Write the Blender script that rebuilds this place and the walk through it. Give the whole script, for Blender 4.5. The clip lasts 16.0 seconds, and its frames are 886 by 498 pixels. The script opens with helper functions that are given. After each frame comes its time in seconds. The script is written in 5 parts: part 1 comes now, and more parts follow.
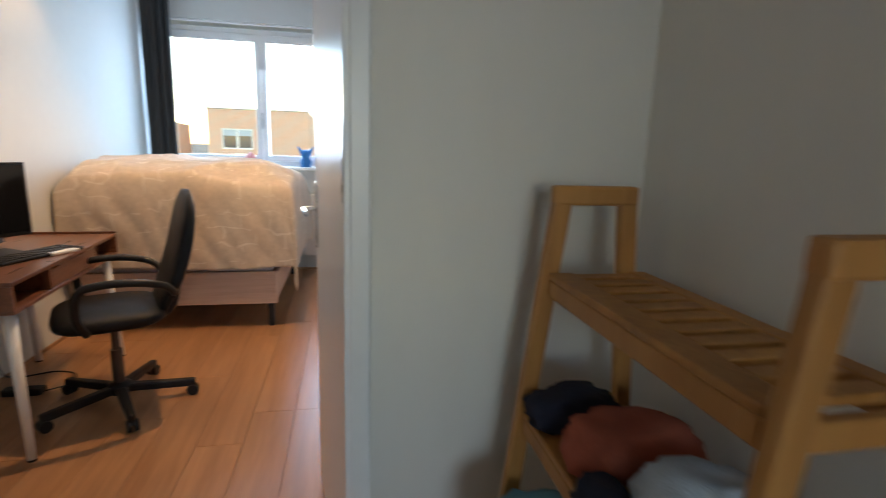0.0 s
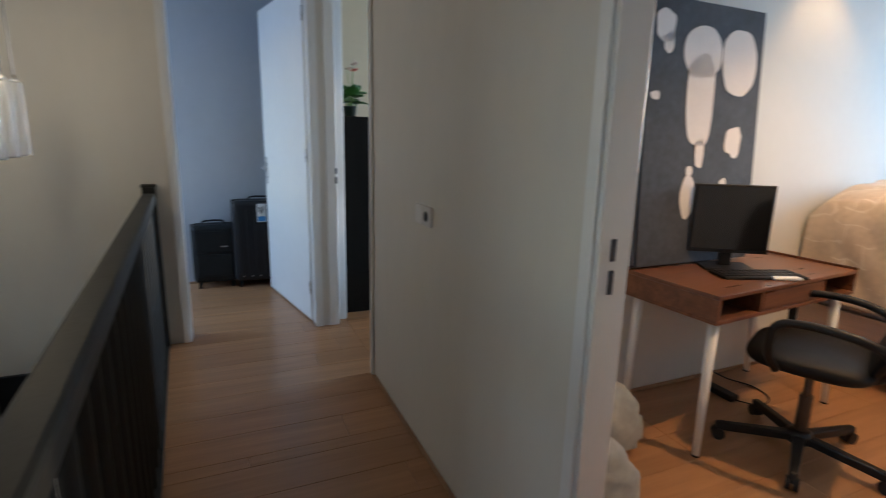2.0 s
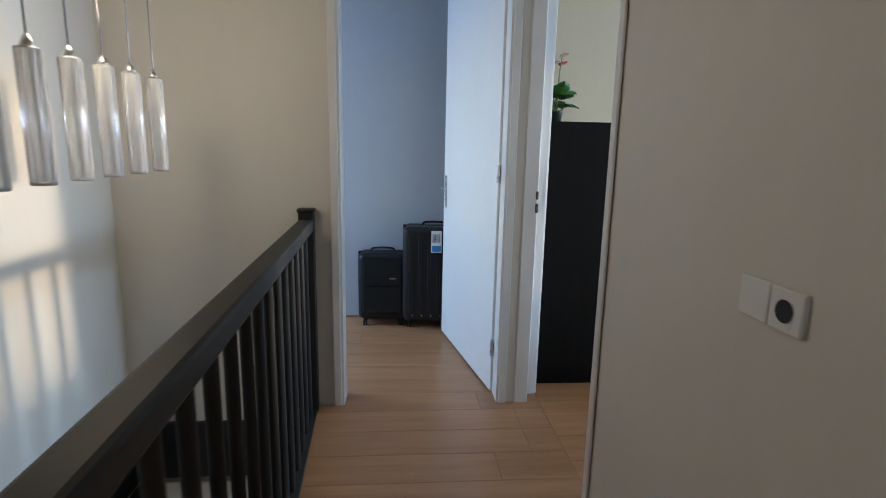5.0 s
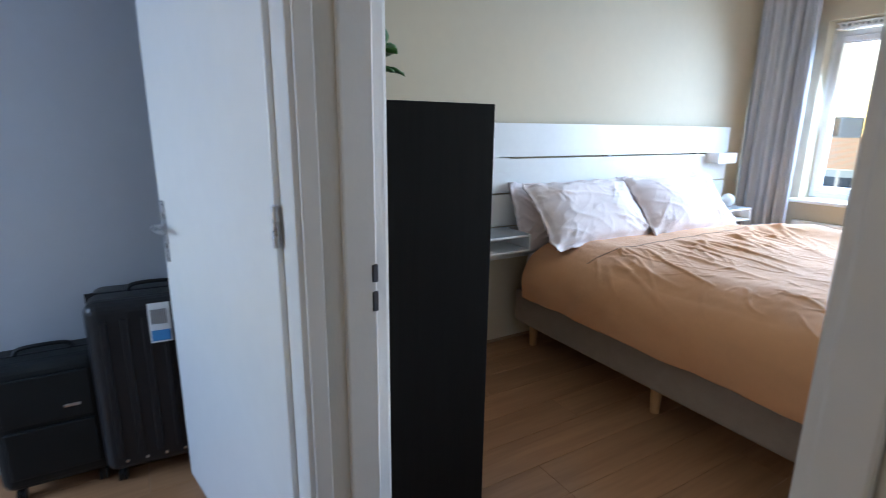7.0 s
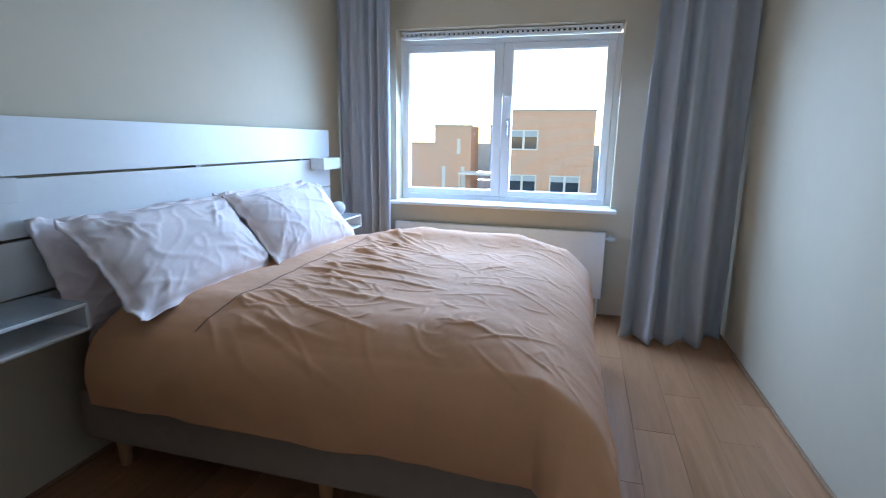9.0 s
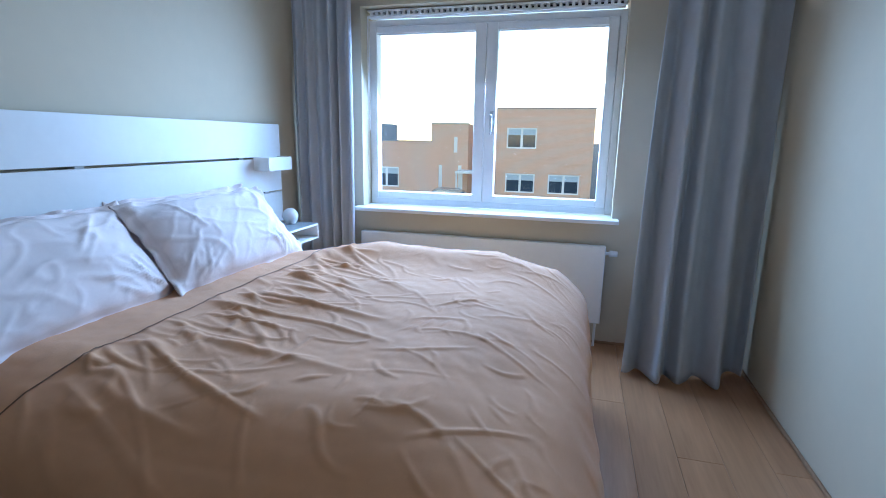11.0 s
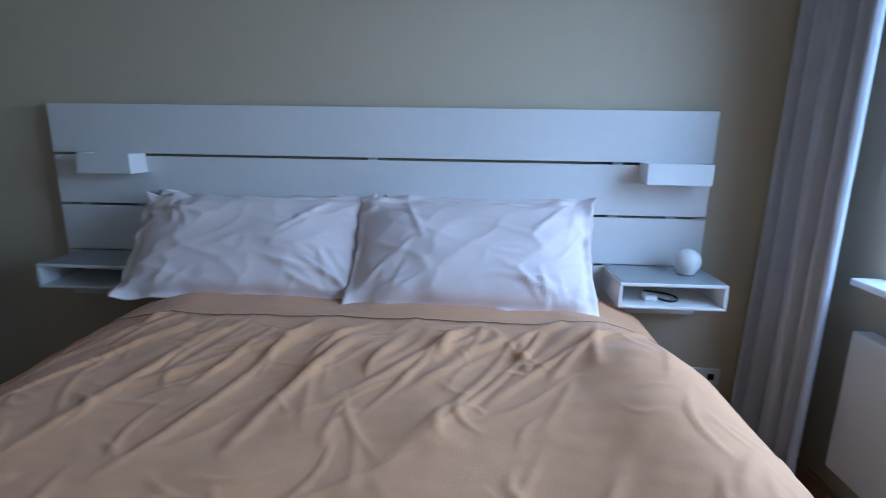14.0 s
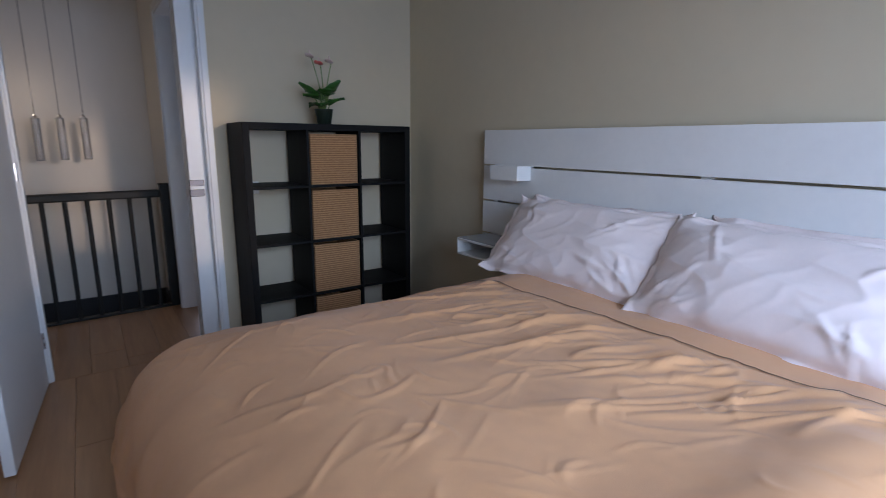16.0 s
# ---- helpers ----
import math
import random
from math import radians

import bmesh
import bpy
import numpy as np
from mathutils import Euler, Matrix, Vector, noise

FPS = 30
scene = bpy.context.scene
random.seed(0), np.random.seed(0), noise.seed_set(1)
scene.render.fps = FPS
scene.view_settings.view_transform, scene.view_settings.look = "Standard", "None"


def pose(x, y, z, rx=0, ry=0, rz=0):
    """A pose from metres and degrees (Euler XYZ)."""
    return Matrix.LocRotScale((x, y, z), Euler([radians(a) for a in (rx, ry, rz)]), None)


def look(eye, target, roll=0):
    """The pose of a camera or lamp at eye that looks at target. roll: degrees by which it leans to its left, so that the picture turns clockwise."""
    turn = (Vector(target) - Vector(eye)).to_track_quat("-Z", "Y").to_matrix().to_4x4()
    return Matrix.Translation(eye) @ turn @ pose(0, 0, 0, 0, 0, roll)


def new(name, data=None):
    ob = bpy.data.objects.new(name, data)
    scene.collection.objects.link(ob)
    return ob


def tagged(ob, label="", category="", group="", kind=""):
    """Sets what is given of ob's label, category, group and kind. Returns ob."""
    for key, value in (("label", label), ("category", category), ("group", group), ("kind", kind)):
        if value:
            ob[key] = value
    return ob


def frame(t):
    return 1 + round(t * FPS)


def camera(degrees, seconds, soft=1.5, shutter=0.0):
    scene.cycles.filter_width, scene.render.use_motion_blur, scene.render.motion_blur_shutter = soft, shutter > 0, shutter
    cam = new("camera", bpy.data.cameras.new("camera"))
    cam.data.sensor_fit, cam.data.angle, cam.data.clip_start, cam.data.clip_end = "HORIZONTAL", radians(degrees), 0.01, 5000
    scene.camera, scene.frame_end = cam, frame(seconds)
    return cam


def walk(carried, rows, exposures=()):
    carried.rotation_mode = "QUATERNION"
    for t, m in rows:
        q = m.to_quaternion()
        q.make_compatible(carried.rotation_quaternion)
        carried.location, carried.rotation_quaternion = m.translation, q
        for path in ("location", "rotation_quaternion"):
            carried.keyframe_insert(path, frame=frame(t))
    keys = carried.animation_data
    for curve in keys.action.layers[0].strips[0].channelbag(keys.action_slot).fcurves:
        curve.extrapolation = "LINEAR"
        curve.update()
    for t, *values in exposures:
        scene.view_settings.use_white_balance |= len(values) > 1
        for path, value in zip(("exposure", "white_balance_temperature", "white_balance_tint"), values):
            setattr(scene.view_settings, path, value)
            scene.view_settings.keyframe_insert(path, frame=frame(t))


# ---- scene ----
cam = camera(82.7, 16.0, soft=0.7, shutter=0.3)
PATH = [
    (0, (0.056, 0.148, 1.265), (0.431, 2.072, 0.875), 1.8),
    (0.5, (0.055, 0.425, 1.252), (-0.198, 2.366, 0.843), 0.9),
    (1, (0.052, 0.468, 1.270), (-0.791, 2.236, 0.867), 1.0),
    (1.5, (0.118, 0.455, 1.302), (-1.332, 1.778, 0.915), 0.8),
    (2, (0.165, 0.390, 1.326), (-1.621, 1.177, 0.900), 1.4),
    (2.5, (0.172, 0.317, 1.345), (-1.743, 0.698, 0.91), 1.8),
    (3, (0.185, 0.289, 1.339), (-1.757, 0.505, 0.914), 1.6),
    (5.5, (-1.239, 0.546, 1.282), (-3.197, 0.706, 0.915), 1.2),
    (6, (-1.639, 0.677, 1.32), (-3.574, 0.966, 0.925), 1.4),
    (6.5, (-2.069, 0.776, 1.355), (-3.933, 1.353, 0.923), 0.5),
    (7, (-2.309, 0.698, 1.402), (-3.984, 1.688, 0.936), 0.7),
    (7.5, (-2.54, 0.889, 1.383), (-3.976, 2.203, 0.921), 0.7),
    (8, (-2.725, 1.071, 1.41), (-3.816, 2.683, 0.952), 0.9),
    (8.5, (-2.871, 1.193, 1.417), (-3.613, 2.996, 0.972), 0.9),
    (9, (-2.897, 1.316, 1.377), (-3.407, 3.203, 0.955), 0.8),
    (9.2, (-2.894, 1.371, 1.373), (-3.361, 3.27, 0.954), 0.9),
    (11.3, (-2.867, 2.093, 1.365), (-3.398, 3.972, 0.932), 1.0),
    (11.5, (-2.853, 2.201, 1.364), (-3.48, 4.049, 0.924), 1.1),
    (12, (-2.812, 2.557, 1.358), (-3.787, 4.252, 0.908), 1.3),
    (12.5, (-2.752, 2.965, 1.346), (-4.129, 4.373, 0.91), 0.8),
    (13, (-2.68, 3.355, 1.34), (-4.374, 4.323, 0.899), 0.9),
    (13.5, (-2.654, 3.735, 1.323), (-4.559, 4.151, 0.88), 0.7),
    (14, (-2.688, 3.984, 1.34), (-4.634, 3.868, 0.891), 0.9),
    (14.5, (-2.685, 4.198, 1.352), (-4.495, 3.479, 0.897), 0.4),
    (15, (-2.719, 4.303, 1.338), (-4.286, 3.144, 0.89), 0.0),
    (15.5, (-2.742, 4.426, 1.351), (-4.075, 2.998, 0.921), 0.2),
    (16, (-2.735, 4.633, 1.362), (-3.868, 3.037, 0.949), 0.5),
]
EXPOSURE = [(0.0, 2.7, 6350, 13), (1.0, 2.7, 6350, 13), (2.0, 2.8, 6250, 13), (2.5, 3.05, 6200, 12), (3.0, 3.4, 6200, 12), (5.5, 3.0, 6300, 15), (6.5, 2.8, 6350, 17), (7.0, 2.85, 6200, 17), (7.5, 2.52, 5900, 17), (8.0, 2.48, 5700, 17), (9.0, 2.2, 5450, 15), (11.5, 1.95, 5050, 13), (12.5, 1.55, 5000, 12), (13.2, 1.12, 5100, 13), (13.5, 1.07, 5150, 15), (14.0, 1.15, 5350, 17), (15.0, 1.42, 6150, 24), (16.0, 1.42, 6450, 27)]
walk(cam, [(t, look(eye, target, roll)) for t, eye, target, roll in PATH], exposures=EXPOSURE)

# ---- light ----
SUN_EL, SUN_AZ = radians(5.0), radians(-10.0)   # azimuth from +y, clockwise
world = bpy.data.worlds.new("world")
scene.world = world
world.use_nodes = True
wn = world.node_tree
wn.nodes.clear()
sky = wn.nodes.new("ShaderNodeTexSky")
sky.sky_type = 'NISHITA'
sky.sun_disc = False
sky.sun_elevation = SUN_EL
sky.sun_rotation = SUN_AZ
sky.air_density, sky.dust_density, sky.ozone_density = 0.8, 0.0, 0.2
wbg = wn.nodes.new("ShaderNodeBackground")
wbg.inputs[1].default_value = 0.15
wout = wn.nodes.new("ShaderNodeOutputWorld")
wn.links.new(sky.outputs[0], wbg.inputs[0])
wn.links.new(wbg.outputs[0], wout.inputs[0])

sun_data = bpy.data.lights.new("sun", 'SUN')
sun_data.energy, sun_data.angle, sun_data.color = 0.22, radians(3.0), (1.0, 0.78, 0.50)
sun = new("sun", sun_data)
sun_from = Vector((math.sin(SUN_AZ) * math.cos(SUN_EL), math.cos(SUN_AZ) * math.cos(SUN_EL), math.sin(SUN_EL)))
sun.matrix_world = look(sun_from * 60, (0, 0, 0))


def area_lamp(name, eye, target, sx, sy, watts, color, spread=180):
    d = bpy.data.lights.new(name, 'AREA')
    d.shape, d.size, d.size_y, d.energy, d.color = 'RECTANGLE', sx, sy, watts, color
    d.spread = radians(spread)
    o = new(name, d)
    o.matrix_world = look(eye, target)
    return o


DAY = (0.48, 0.72, 1.0)
area_lamp("sky_light_bedroom", (-3.56, 5.66, 1.55), (-3.56, 0, -2.1), 1.55, 1.15, 22, DAY, 155)
area_lamp("sky_light_study", (-0.78, 5.66, 1.65), (-0.78, 0, -0.6), 1.5, 1.1, 10, DAY)
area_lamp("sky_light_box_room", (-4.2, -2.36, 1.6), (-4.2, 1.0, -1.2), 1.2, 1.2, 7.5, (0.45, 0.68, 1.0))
area_lamp("sky_light_bathroom", (0.15, -3.26, 1.5), (0.15, 2, 1.2), 1.2, 1.0, 4, (0.55, 0.76, 1.0))


def spot_lamp(name, at, target, watts, cone, color):
    d = bpy.data.lights.new(name, 'SPOT')
    d.energy, d.spot_size, d.spot_blend, d.color, d.shadow_soft_size = watts, radians(cone), 0.6, color, 0.03
    o = new(name, d)
    o.matrix_world = look(at, target)
    return o


WARM = (1.0, 0.60, 0.26)
spot_lamp("spot_light", (-1.42, 3.45, 2.56), (-1.5, 3.45, 0), 4, 85, WARM)
spot_lamp("spot_light", (-0.35, 3.0, 2.56), (-0.45, 3.0, 0), 17, 125, WARM)


# Added warm fill that brightens the hall; the glass tubes themselves emit nothing.
hall_fill_data = bpy.data.lights.new("pendant_light", 'POINT')
hall_fill_data.energy, hall_fill_data.color, hall_fill_data.shadow_soft_size = 0.75, (1.0, 0.84, 0.58), 0.08
hall_fill = new("pendant_light", hall_fill_data)
hall_fill.location = (-2.38, -0.44, 1.72)


# ---- materials ----
def nodes_of(name):
    m = bpy.data.materials.new(name)
    m.use_nodes = True
    nt = m.node_tree
    return m, nt, nt.nodes["Principled BSDF"]


def surface(name, color, rough=0.6, vary=0.08, scale=6.0, bump=0.05, bump_scale=60.0, metal=0.0, stretch=(1, 1, 1), sheen=0.0, random_hue=0.0, spec=0.5, crumple=0.0, crumple_scale=5.0):
    """A painted, woven or moulded surface with tone and relief at two scales."""
    m, nt, p = nodes_of(name)
    N, L = nt.nodes.new, nt.links.new
    tc = N("ShaderNodeTexCoord")
    mp = N("ShaderNodeMapping")
    mp.inputs["Scale"].default_value = stretch
    L(tc.outputs["Object"], mp.inputs[0])
    n1 = N("ShaderNodeTexNoise")
    n1.inputs["Scale"].default_value, n1.inputs["Detail"].default_value = scale, 5
    L(mp.outputs[0], n1.inputs[0])
    n2 = N("ShaderNodeTexNoise")
    n2.inputs["Scale"].default_value, n2.inputs["Detail"].default_value = scale * 9, 3
    L(mp.outputs[0], n2.inputs[0])
    mixn = N("ShaderNodeMix")
    mixn.inputs[0].default_value = 0.4
    L(n1.outputs[0], mixn.inputs[2]), L(n2.outputs[0], mixn.inputs[3])
    ramp = N("ShaderNodeValToRGB")
    lo = [c * (1 - vary) for c in color]
    hi = [min(1, c * (1 + vary)) for c in color]
    ramp.color_ramp.elements[0].position, ramp.color_ramp.elements[1].position = 0.3, 0.7
    ramp.color_ramp.elements[0].color, ramp.color_ramp.elements[1].color = (*lo, 1), (*hi, 1)
    L(mixn.outputs[0], ramp.inputs[0])
    col = ramp.outputs[0]
    if random_hue:
        oi = N("ShaderNodeObjectInfo")
        hsv = N("ShaderNodeHueSaturation")
        mr = N("ShaderNodeMapRange")
        mr.inputs[3].default_value, mr.inputs[4].default_value = 1 - random_hue, 1 + random_hue
        L(oi.outputs["Random"], mr.inputs[0])
        L(mr.outputs[0], hsv.inputs["Value"])
        L(col, hsv.inputs["Color"])
        col = hsv.outputs[0]
    L(col, p.inputs["Base Color"])
    rr = N("ShaderNodeMapRange")
    rr.inputs[3].default_value, rr.inputs[4].default_value = max(0.03, rough - 0.08), min(1, rough + 0.08)
    L(mixn.outputs[0], rr.inputs[0]), L(rr.outputs[0], p.inputs["Roughness"])
    p.inputs["Metallic"].default_value = metal
    p.inputs["Specular IOR Level"].default_value = spec
    if sheen:
        p.inputs["Sheen Weight"].default_value = sheen
    if bump:
        n3 = N("ShaderNodeTexNoise")
        n3.inputs["Scale"].default_value, n3.inputs["Detail"].default_value = bump_scale, 4
        L(mp.outputs[0], n3.inputs[0])
        b = N("ShaderNodeBump")
        b.inputs["Strength"].default_value, b.inputs["Distance"].default_value = bump, 0.01
        L(n3.outputs[0], b.inputs["Height"]), L(b.outputs[0], p.inputs["Normal"])
        if crumple:
            n4 = N("ShaderNodeTexNoise")
            n4.noise_type = 'RIDGED_MULTIFRACTAL'
            n4.inputs["Scale"].default_value, n4.inputs["Detail"].default_value, n4.inputs["Distortion"].default_value = crumple_scale, 2, 0.6
            L(mp.outputs[0], n4.inputs[0])
            b2 = N("ShaderNodeBump")
            b2.inputs["Strength"].default_value, b2.inputs["Distance"].default_value = crumple, 0.012
            L(n4.outputs[0], b2.inputs["Height"]), L(b.outputs[0], b2.inputs["Normal"]), L(b2.outputs[0], p.inputs["Normal"])
    return m


def wood(name, dark, light, scale=3.0, rough=0.45, axis='Y', random_tone=0.0, bump=0.08, ring=14.0, spec=0.5):
    """Wood with long grain, fine pores and, for loose boards, a tone of its own to each."""
    m, nt, p = nodes_of(name)
    N, L = nt.nodes.new, nt.links.new
    tc = N("ShaderNodeTexCoord")
    oi = N("ShaderNodeObjectInfo")
    addv = N("ShaderNodeVectorMath")
    mulv = N("ShaderNodeVectorMath")
    mulv.operation = 'SCALE'
    mulv.inputs[3].default_value = 37.0
    comb = N("ShaderNodeCombineXYZ")
    for k in range(3):
        L(oi.outputs["Random"], comb.inputs[k])
    L(comb.outputs[0], mulv.inputs[0])
    L(tc.outputs["Object"], addv.inputs[0]), L(mulv.outputs[0], addv.inputs[1])
    mp = N("ShaderNodeMapping")
    s = [ring, ring, ring]
    s['XYZ'.index(axis)] = ring * 0.07
    mp.inputs["Scale"].default_value = s
    L(addv.outputs[0], mp.inputs[0])
    n1 = N("ShaderNodeTexNoise")
    n1.inputs["Scale"].default_value, n1.inputs["Detail"].default_value, n1.inputs["Distortion"].default_value = 1.0, 8, 1.2
    L(mp.outputs[0], n1.inputs[0])
    n2 = N("ShaderNodeTexNoise")
    n2.inputs["Scale"].default_value, n2.inputs["Detail"].default_value = 7.0, 4
    L(mp.outputs[0], n2.inputs[0])
    mix = N("ShaderNodeMix")
    mix.inputs[0].default_value = 0.3
    L(n1.outputs[0], mix.inputs[2]), L(n2.outputs[0], mix.inputs[3])
    ramp = N("ShaderNodeValToRGB")
    ramp.color_ramp.elements[0].position, ramp.color_ramp.elements[1].position = 0.32, 0.66
    ramp.color_ramp.elements[0].color, ramp.color_ramp.elements[1].color = (*dark, 1), (*light, 1)
    L(mix.outputs[0], ramp.inputs[0])
    hsv = N("ShaderNodeHueSaturation")
    mr = N("ShaderNodeMapRange")
    mr.inputs[3].default_value, mr.inputs[4].default_value = 1 - random_tone, 1 + random_tone
    L(oi.outputs["Random"], mr.inputs[0]), L(mr.outputs[0], hsv.inputs["Value"]), L(ramp.outputs[0], hsv.inputs["Color"])
    L(hsv.outputs[0], p.inputs["Base Color"])
    rr = N("ShaderNodeMapRange")
    rr.inputs[3].default_value, rr.inputs[4].default_value = rough - 0.06, rough + 0.10
    L(n1.outputs[0], rr.inputs[0]), L(rr.outputs[0], p.inputs["Roughness"])
    b = N("ShaderNodeBump")
    b.inputs["Strength"].default_value, b.inputs["Distance"].default_value = bump, 0.004
    L(mix.outputs[0], b.inputs["Height"]), L(b.outputs[0], p.inputs["Normal"])
    p.inputs["Specular IOR Level"].default_value = spec
    return m


def woven(name, dark, light, scale=90.0):
    """Basket weave of paper cord, in rows."""
    m, nt, p = nodes_of(name)
    N, L = nt.nodes.new, nt.links.new
    tc = N("ShaderNodeTexCoord")
    w1 = N("ShaderNodeTexWave")
    w1.bands_direction = 'Z'
    w1.inputs["Scale"].default_value, w1.inputs["Distortion"].default_value, w1.inputs["Detail Scale"].default_value = scale * 0.25, 1.5, 4
    L(tc.outputs["Object"], w1.inputs[0])
    n = N("ShaderNodeTexNoise")
    n.inputs["Scale"].default_value = 60
    L(tc.outputs["Object"], n.inputs[0])
    mix = N("ShaderNodeMix")
    mix.inputs[0].default_value = 0.5
    L(w1.outputs["Fac"], mix.inputs[2]), L(n.outputs[0], mix.inputs[3])
    ramp = N("ShaderNodeValToRGB")
    ramp.color_ramp.elements[0].position, ramp.color_ramp.elements[1].position = 0.2, 0.75
    ramp.color_ramp.elements[0].color, ramp.color_ramp.elements[1].color = (*dark, 1), (*light, 1)
    L(mix.outputs[0], ramp.inputs[0]), L(ramp.outputs[0], p.inputs["Base Color"])
    p.inputs["Roughness"].default_value = 0.85
    b = N("ShaderNodeBump")
    b.inputs["Strength"].default_value, b.inputs["Distance"].default_value = 0.5, 0.004
    L(mix.outputs[0], b.inputs["Height"]), L(b.outputs[0], p.inputs["Normal"])
    return m


def printed(name, base, ink):
    """Crumpled cotton with a loose print of short pale lines."""
    m = surface(name, base, 0.9, 0.16, 4, 0.1, 300, sheen=0.1, crumple=0.9, crumple_scale=3.5)
    nt = m.node_tree
    N, L = nt.nodes.new, nt.links.new
    p = nt.nodes["Principled BSDF"]
    cloth = p.inputs["Base Color"].links[0].from_socket
    tc = N("ShaderNodeTexCoord")
    warp = N("ShaderNodeTexNoise")
    warp.inputs["Scale"].default_value = 5.0
    L(tc.outputs["Object"], warp.inputs[0])
    off = N("ShaderNodeVectorMath")
    off.operation = 'MULTIPLY_ADD'
    off.inputs[1].default_value = (0.12, 0.12, 0.12)
    L(warp.outputs["Color"], off.inputs[0]), L(tc.outputs["Object"], off.inputs[2])
    sep = N("ShaderNodeSeparateXYZ")
    L(off.outputs[0], sep.inputs[0])
    run = N("ShaderNodeMath")
    run.operation = 'SUBTRACT'
    L(sep.outputs[2], run.inputs[0]), L(sep.outputs[1], run.inputs[1])
    flat = N("ShaderNodeCombineXYZ")
    L(sep.outputs[0], flat.inputs[0]), L(run.outputs[0], flat.inputs[1])
    br = N("ShaderNodeTexBrick")
    br.inputs["Color1"].default_value, br.inputs["Color2"].default_value, br.inputs["Mortar"].default_value = (0, 0, 0, 1), (0.25, 0.25, 0.25, 1), (1, 1, 1, 1)
    br.inputs["Scale"].default_value, br.inputs["Mortar Size"].default_value = 1.0, 0.005
    br.inputs["Brick Width"].default_value, br.inputs["Row Height"].default_value = 0.19, 0.10
    L(flat.outputs[0], br.inputs[0])
    gate = N("ShaderNodeTexNoise")
    gate.inputs["Scale"].default_value = 9.0
    L(tc.outputs["Object"], gate.inputs[0])
    cut = N("ShaderNodeMapRange")
    cut.inputs[1].default_value, cut.inputs[2].default_value = 0.47, 0.56
    L(gate.outputs[0], cut.inputs[0])
    amt = N("ShaderNodeMath")
    amt.operation = 'MULTIPLY'
    L(br.outputs["Color"], amt.inputs[0]), L(cut.outputs[0], amt.inputs[1])
    mix = N("ShaderNodeMix")
    mix.data_type = 'RGBA'
    mix.inputs[7].default_value = (*ink, 1)
    L(amt.outputs[0], mix.inputs[0]), L(cloth, mix.inputs[6]), L(mix.outputs[2], p.inputs["Base Color"])
    return m


def brickwork(name, a, b_, mortar, scale=1.0):
    m, nt, p = nodes_of(name)
    N, L = nt.nodes.new, nt.links.new
    tc = N("ShaderNodeTexCoord")
    sep = N("ShaderNodeSeparateXYZ")
    add = N("ShaderNodeMath")
    comb = N("ShaderNodeCombineXYZ")
    L(tc.outputs["Object"], sep.inputs[0])
    L(sep.outputs[0], add.inputs[0]), L(sep.outputs[1], add.inputs[1])
    L(add.outputs[0], comb.inputs[0]), L(sep.outputs[2], comb.inputs[1])
    br = N("ShaderNodeTexBrick")
    br.inputs["Color1"].default_value, br.inputs["Color2"].default_value, br.inputs["Mortar"].default_value = (*a, 1), (*b_, 1), (*mortar, 1)
    br.inputs["Scale"].default_value = scale
    br.inputs["Mortar Size"].default_value = 0.012
    br.inputs["Brick Width"].default_value, br.inputs["Row Height"].default_value = 0.22, 0.065
    L(comb.outputs[0], br.inputs[0]), L(br.outputs[0], p.inputs["Base Color"])
    p.inputs["Roughness"].default_value = 0.9
    return m


def glass(name, rough=0.0, clear=1.0):
    m, nt, p = nodes_of(name)
    p.inputs["Base Color"].default_value = (1, 1, 1, 1)
    p.inputs["Transmission Weight"].default_value = clear
    p.inputs["Roughness"].default_value = rough
    p.inputs["IOR"].default_value = 1.45
    return m


def pane_glass(name):
    """Thin clear pane: lets light straight through, with a faint gloss."""
    m, nt, p = nodes_of(name)
    N, L = nt.nodes.new, nt.links.new
    tr = N("ShaderNodeBsdfTransparent")
    gl = N("ShaderNodeBsdfGlossy")
    gl.inputs["Roughness"].default_value = 0.02
    fr = N("ShaderNodeFresnel")
    fr.inputs[0].default_value = 1.35
    mx = N("ShaderNodeMixShader")
    L(fr.outputs[0], mx.inputs[0]), L(tr.outputs[0], mx.inputs[1]), L(gl.outputs[0], mx.inputs[2])
    L(mx.outputs[0], nt.nodes["Material Output"].inputs[0])
    return m


def glow(name, color, strength):
    m, nt, p = nodes_of(name)
    p.inputs["Emission Color"].default_value = (*color, 1)
    p.inputs["Emission Strength"].default_value = strength
    return m


M_CREAM = surface("cream_wall_paint", (0.61, 0.52, 0.375), 0.75, 0.03, 1.6, 0.06, 160)
M_HALL = surface("hall_wall_paint", (0.72, 0.69, 0.63), 0.55, 0.035, 1.3, 0.06, 160, stretch=(1, 1, 0.4))
M_STUDY = surface("study_wall_paint", (0.63, 0.64, 0.62), 0.75, 0.03, 1.6, 0.06, 160)
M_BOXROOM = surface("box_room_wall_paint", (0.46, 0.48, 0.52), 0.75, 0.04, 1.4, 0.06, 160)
M_CEIL = surface("ceiling_paint", (0.70, 0.69, 0.66), 0.8, 0.02, 2, 0.04, 120)
M_WHITE = surface("white_lacquer", (0.80, 0.79, 0.77), 0.35, 0.03, 3, 0.02, 80)
M_DOOR = surface("white_door_paint", (0.80, 0.80, 0.79), 0.33, 0.03, 2, 0.03, 90)
M_PVC = surface("white_window_frame", (0.82, 0.82, 0.82), 0.3, 0.02, 4, 0.0)
M_OAK = wood("oak_laminate", (0.32, 0.152, 0.068), (0.47, 0.245, 0.120), rough=0.30, axis='Y', random_tone=0.06, ring=9.0, bump=0.04)
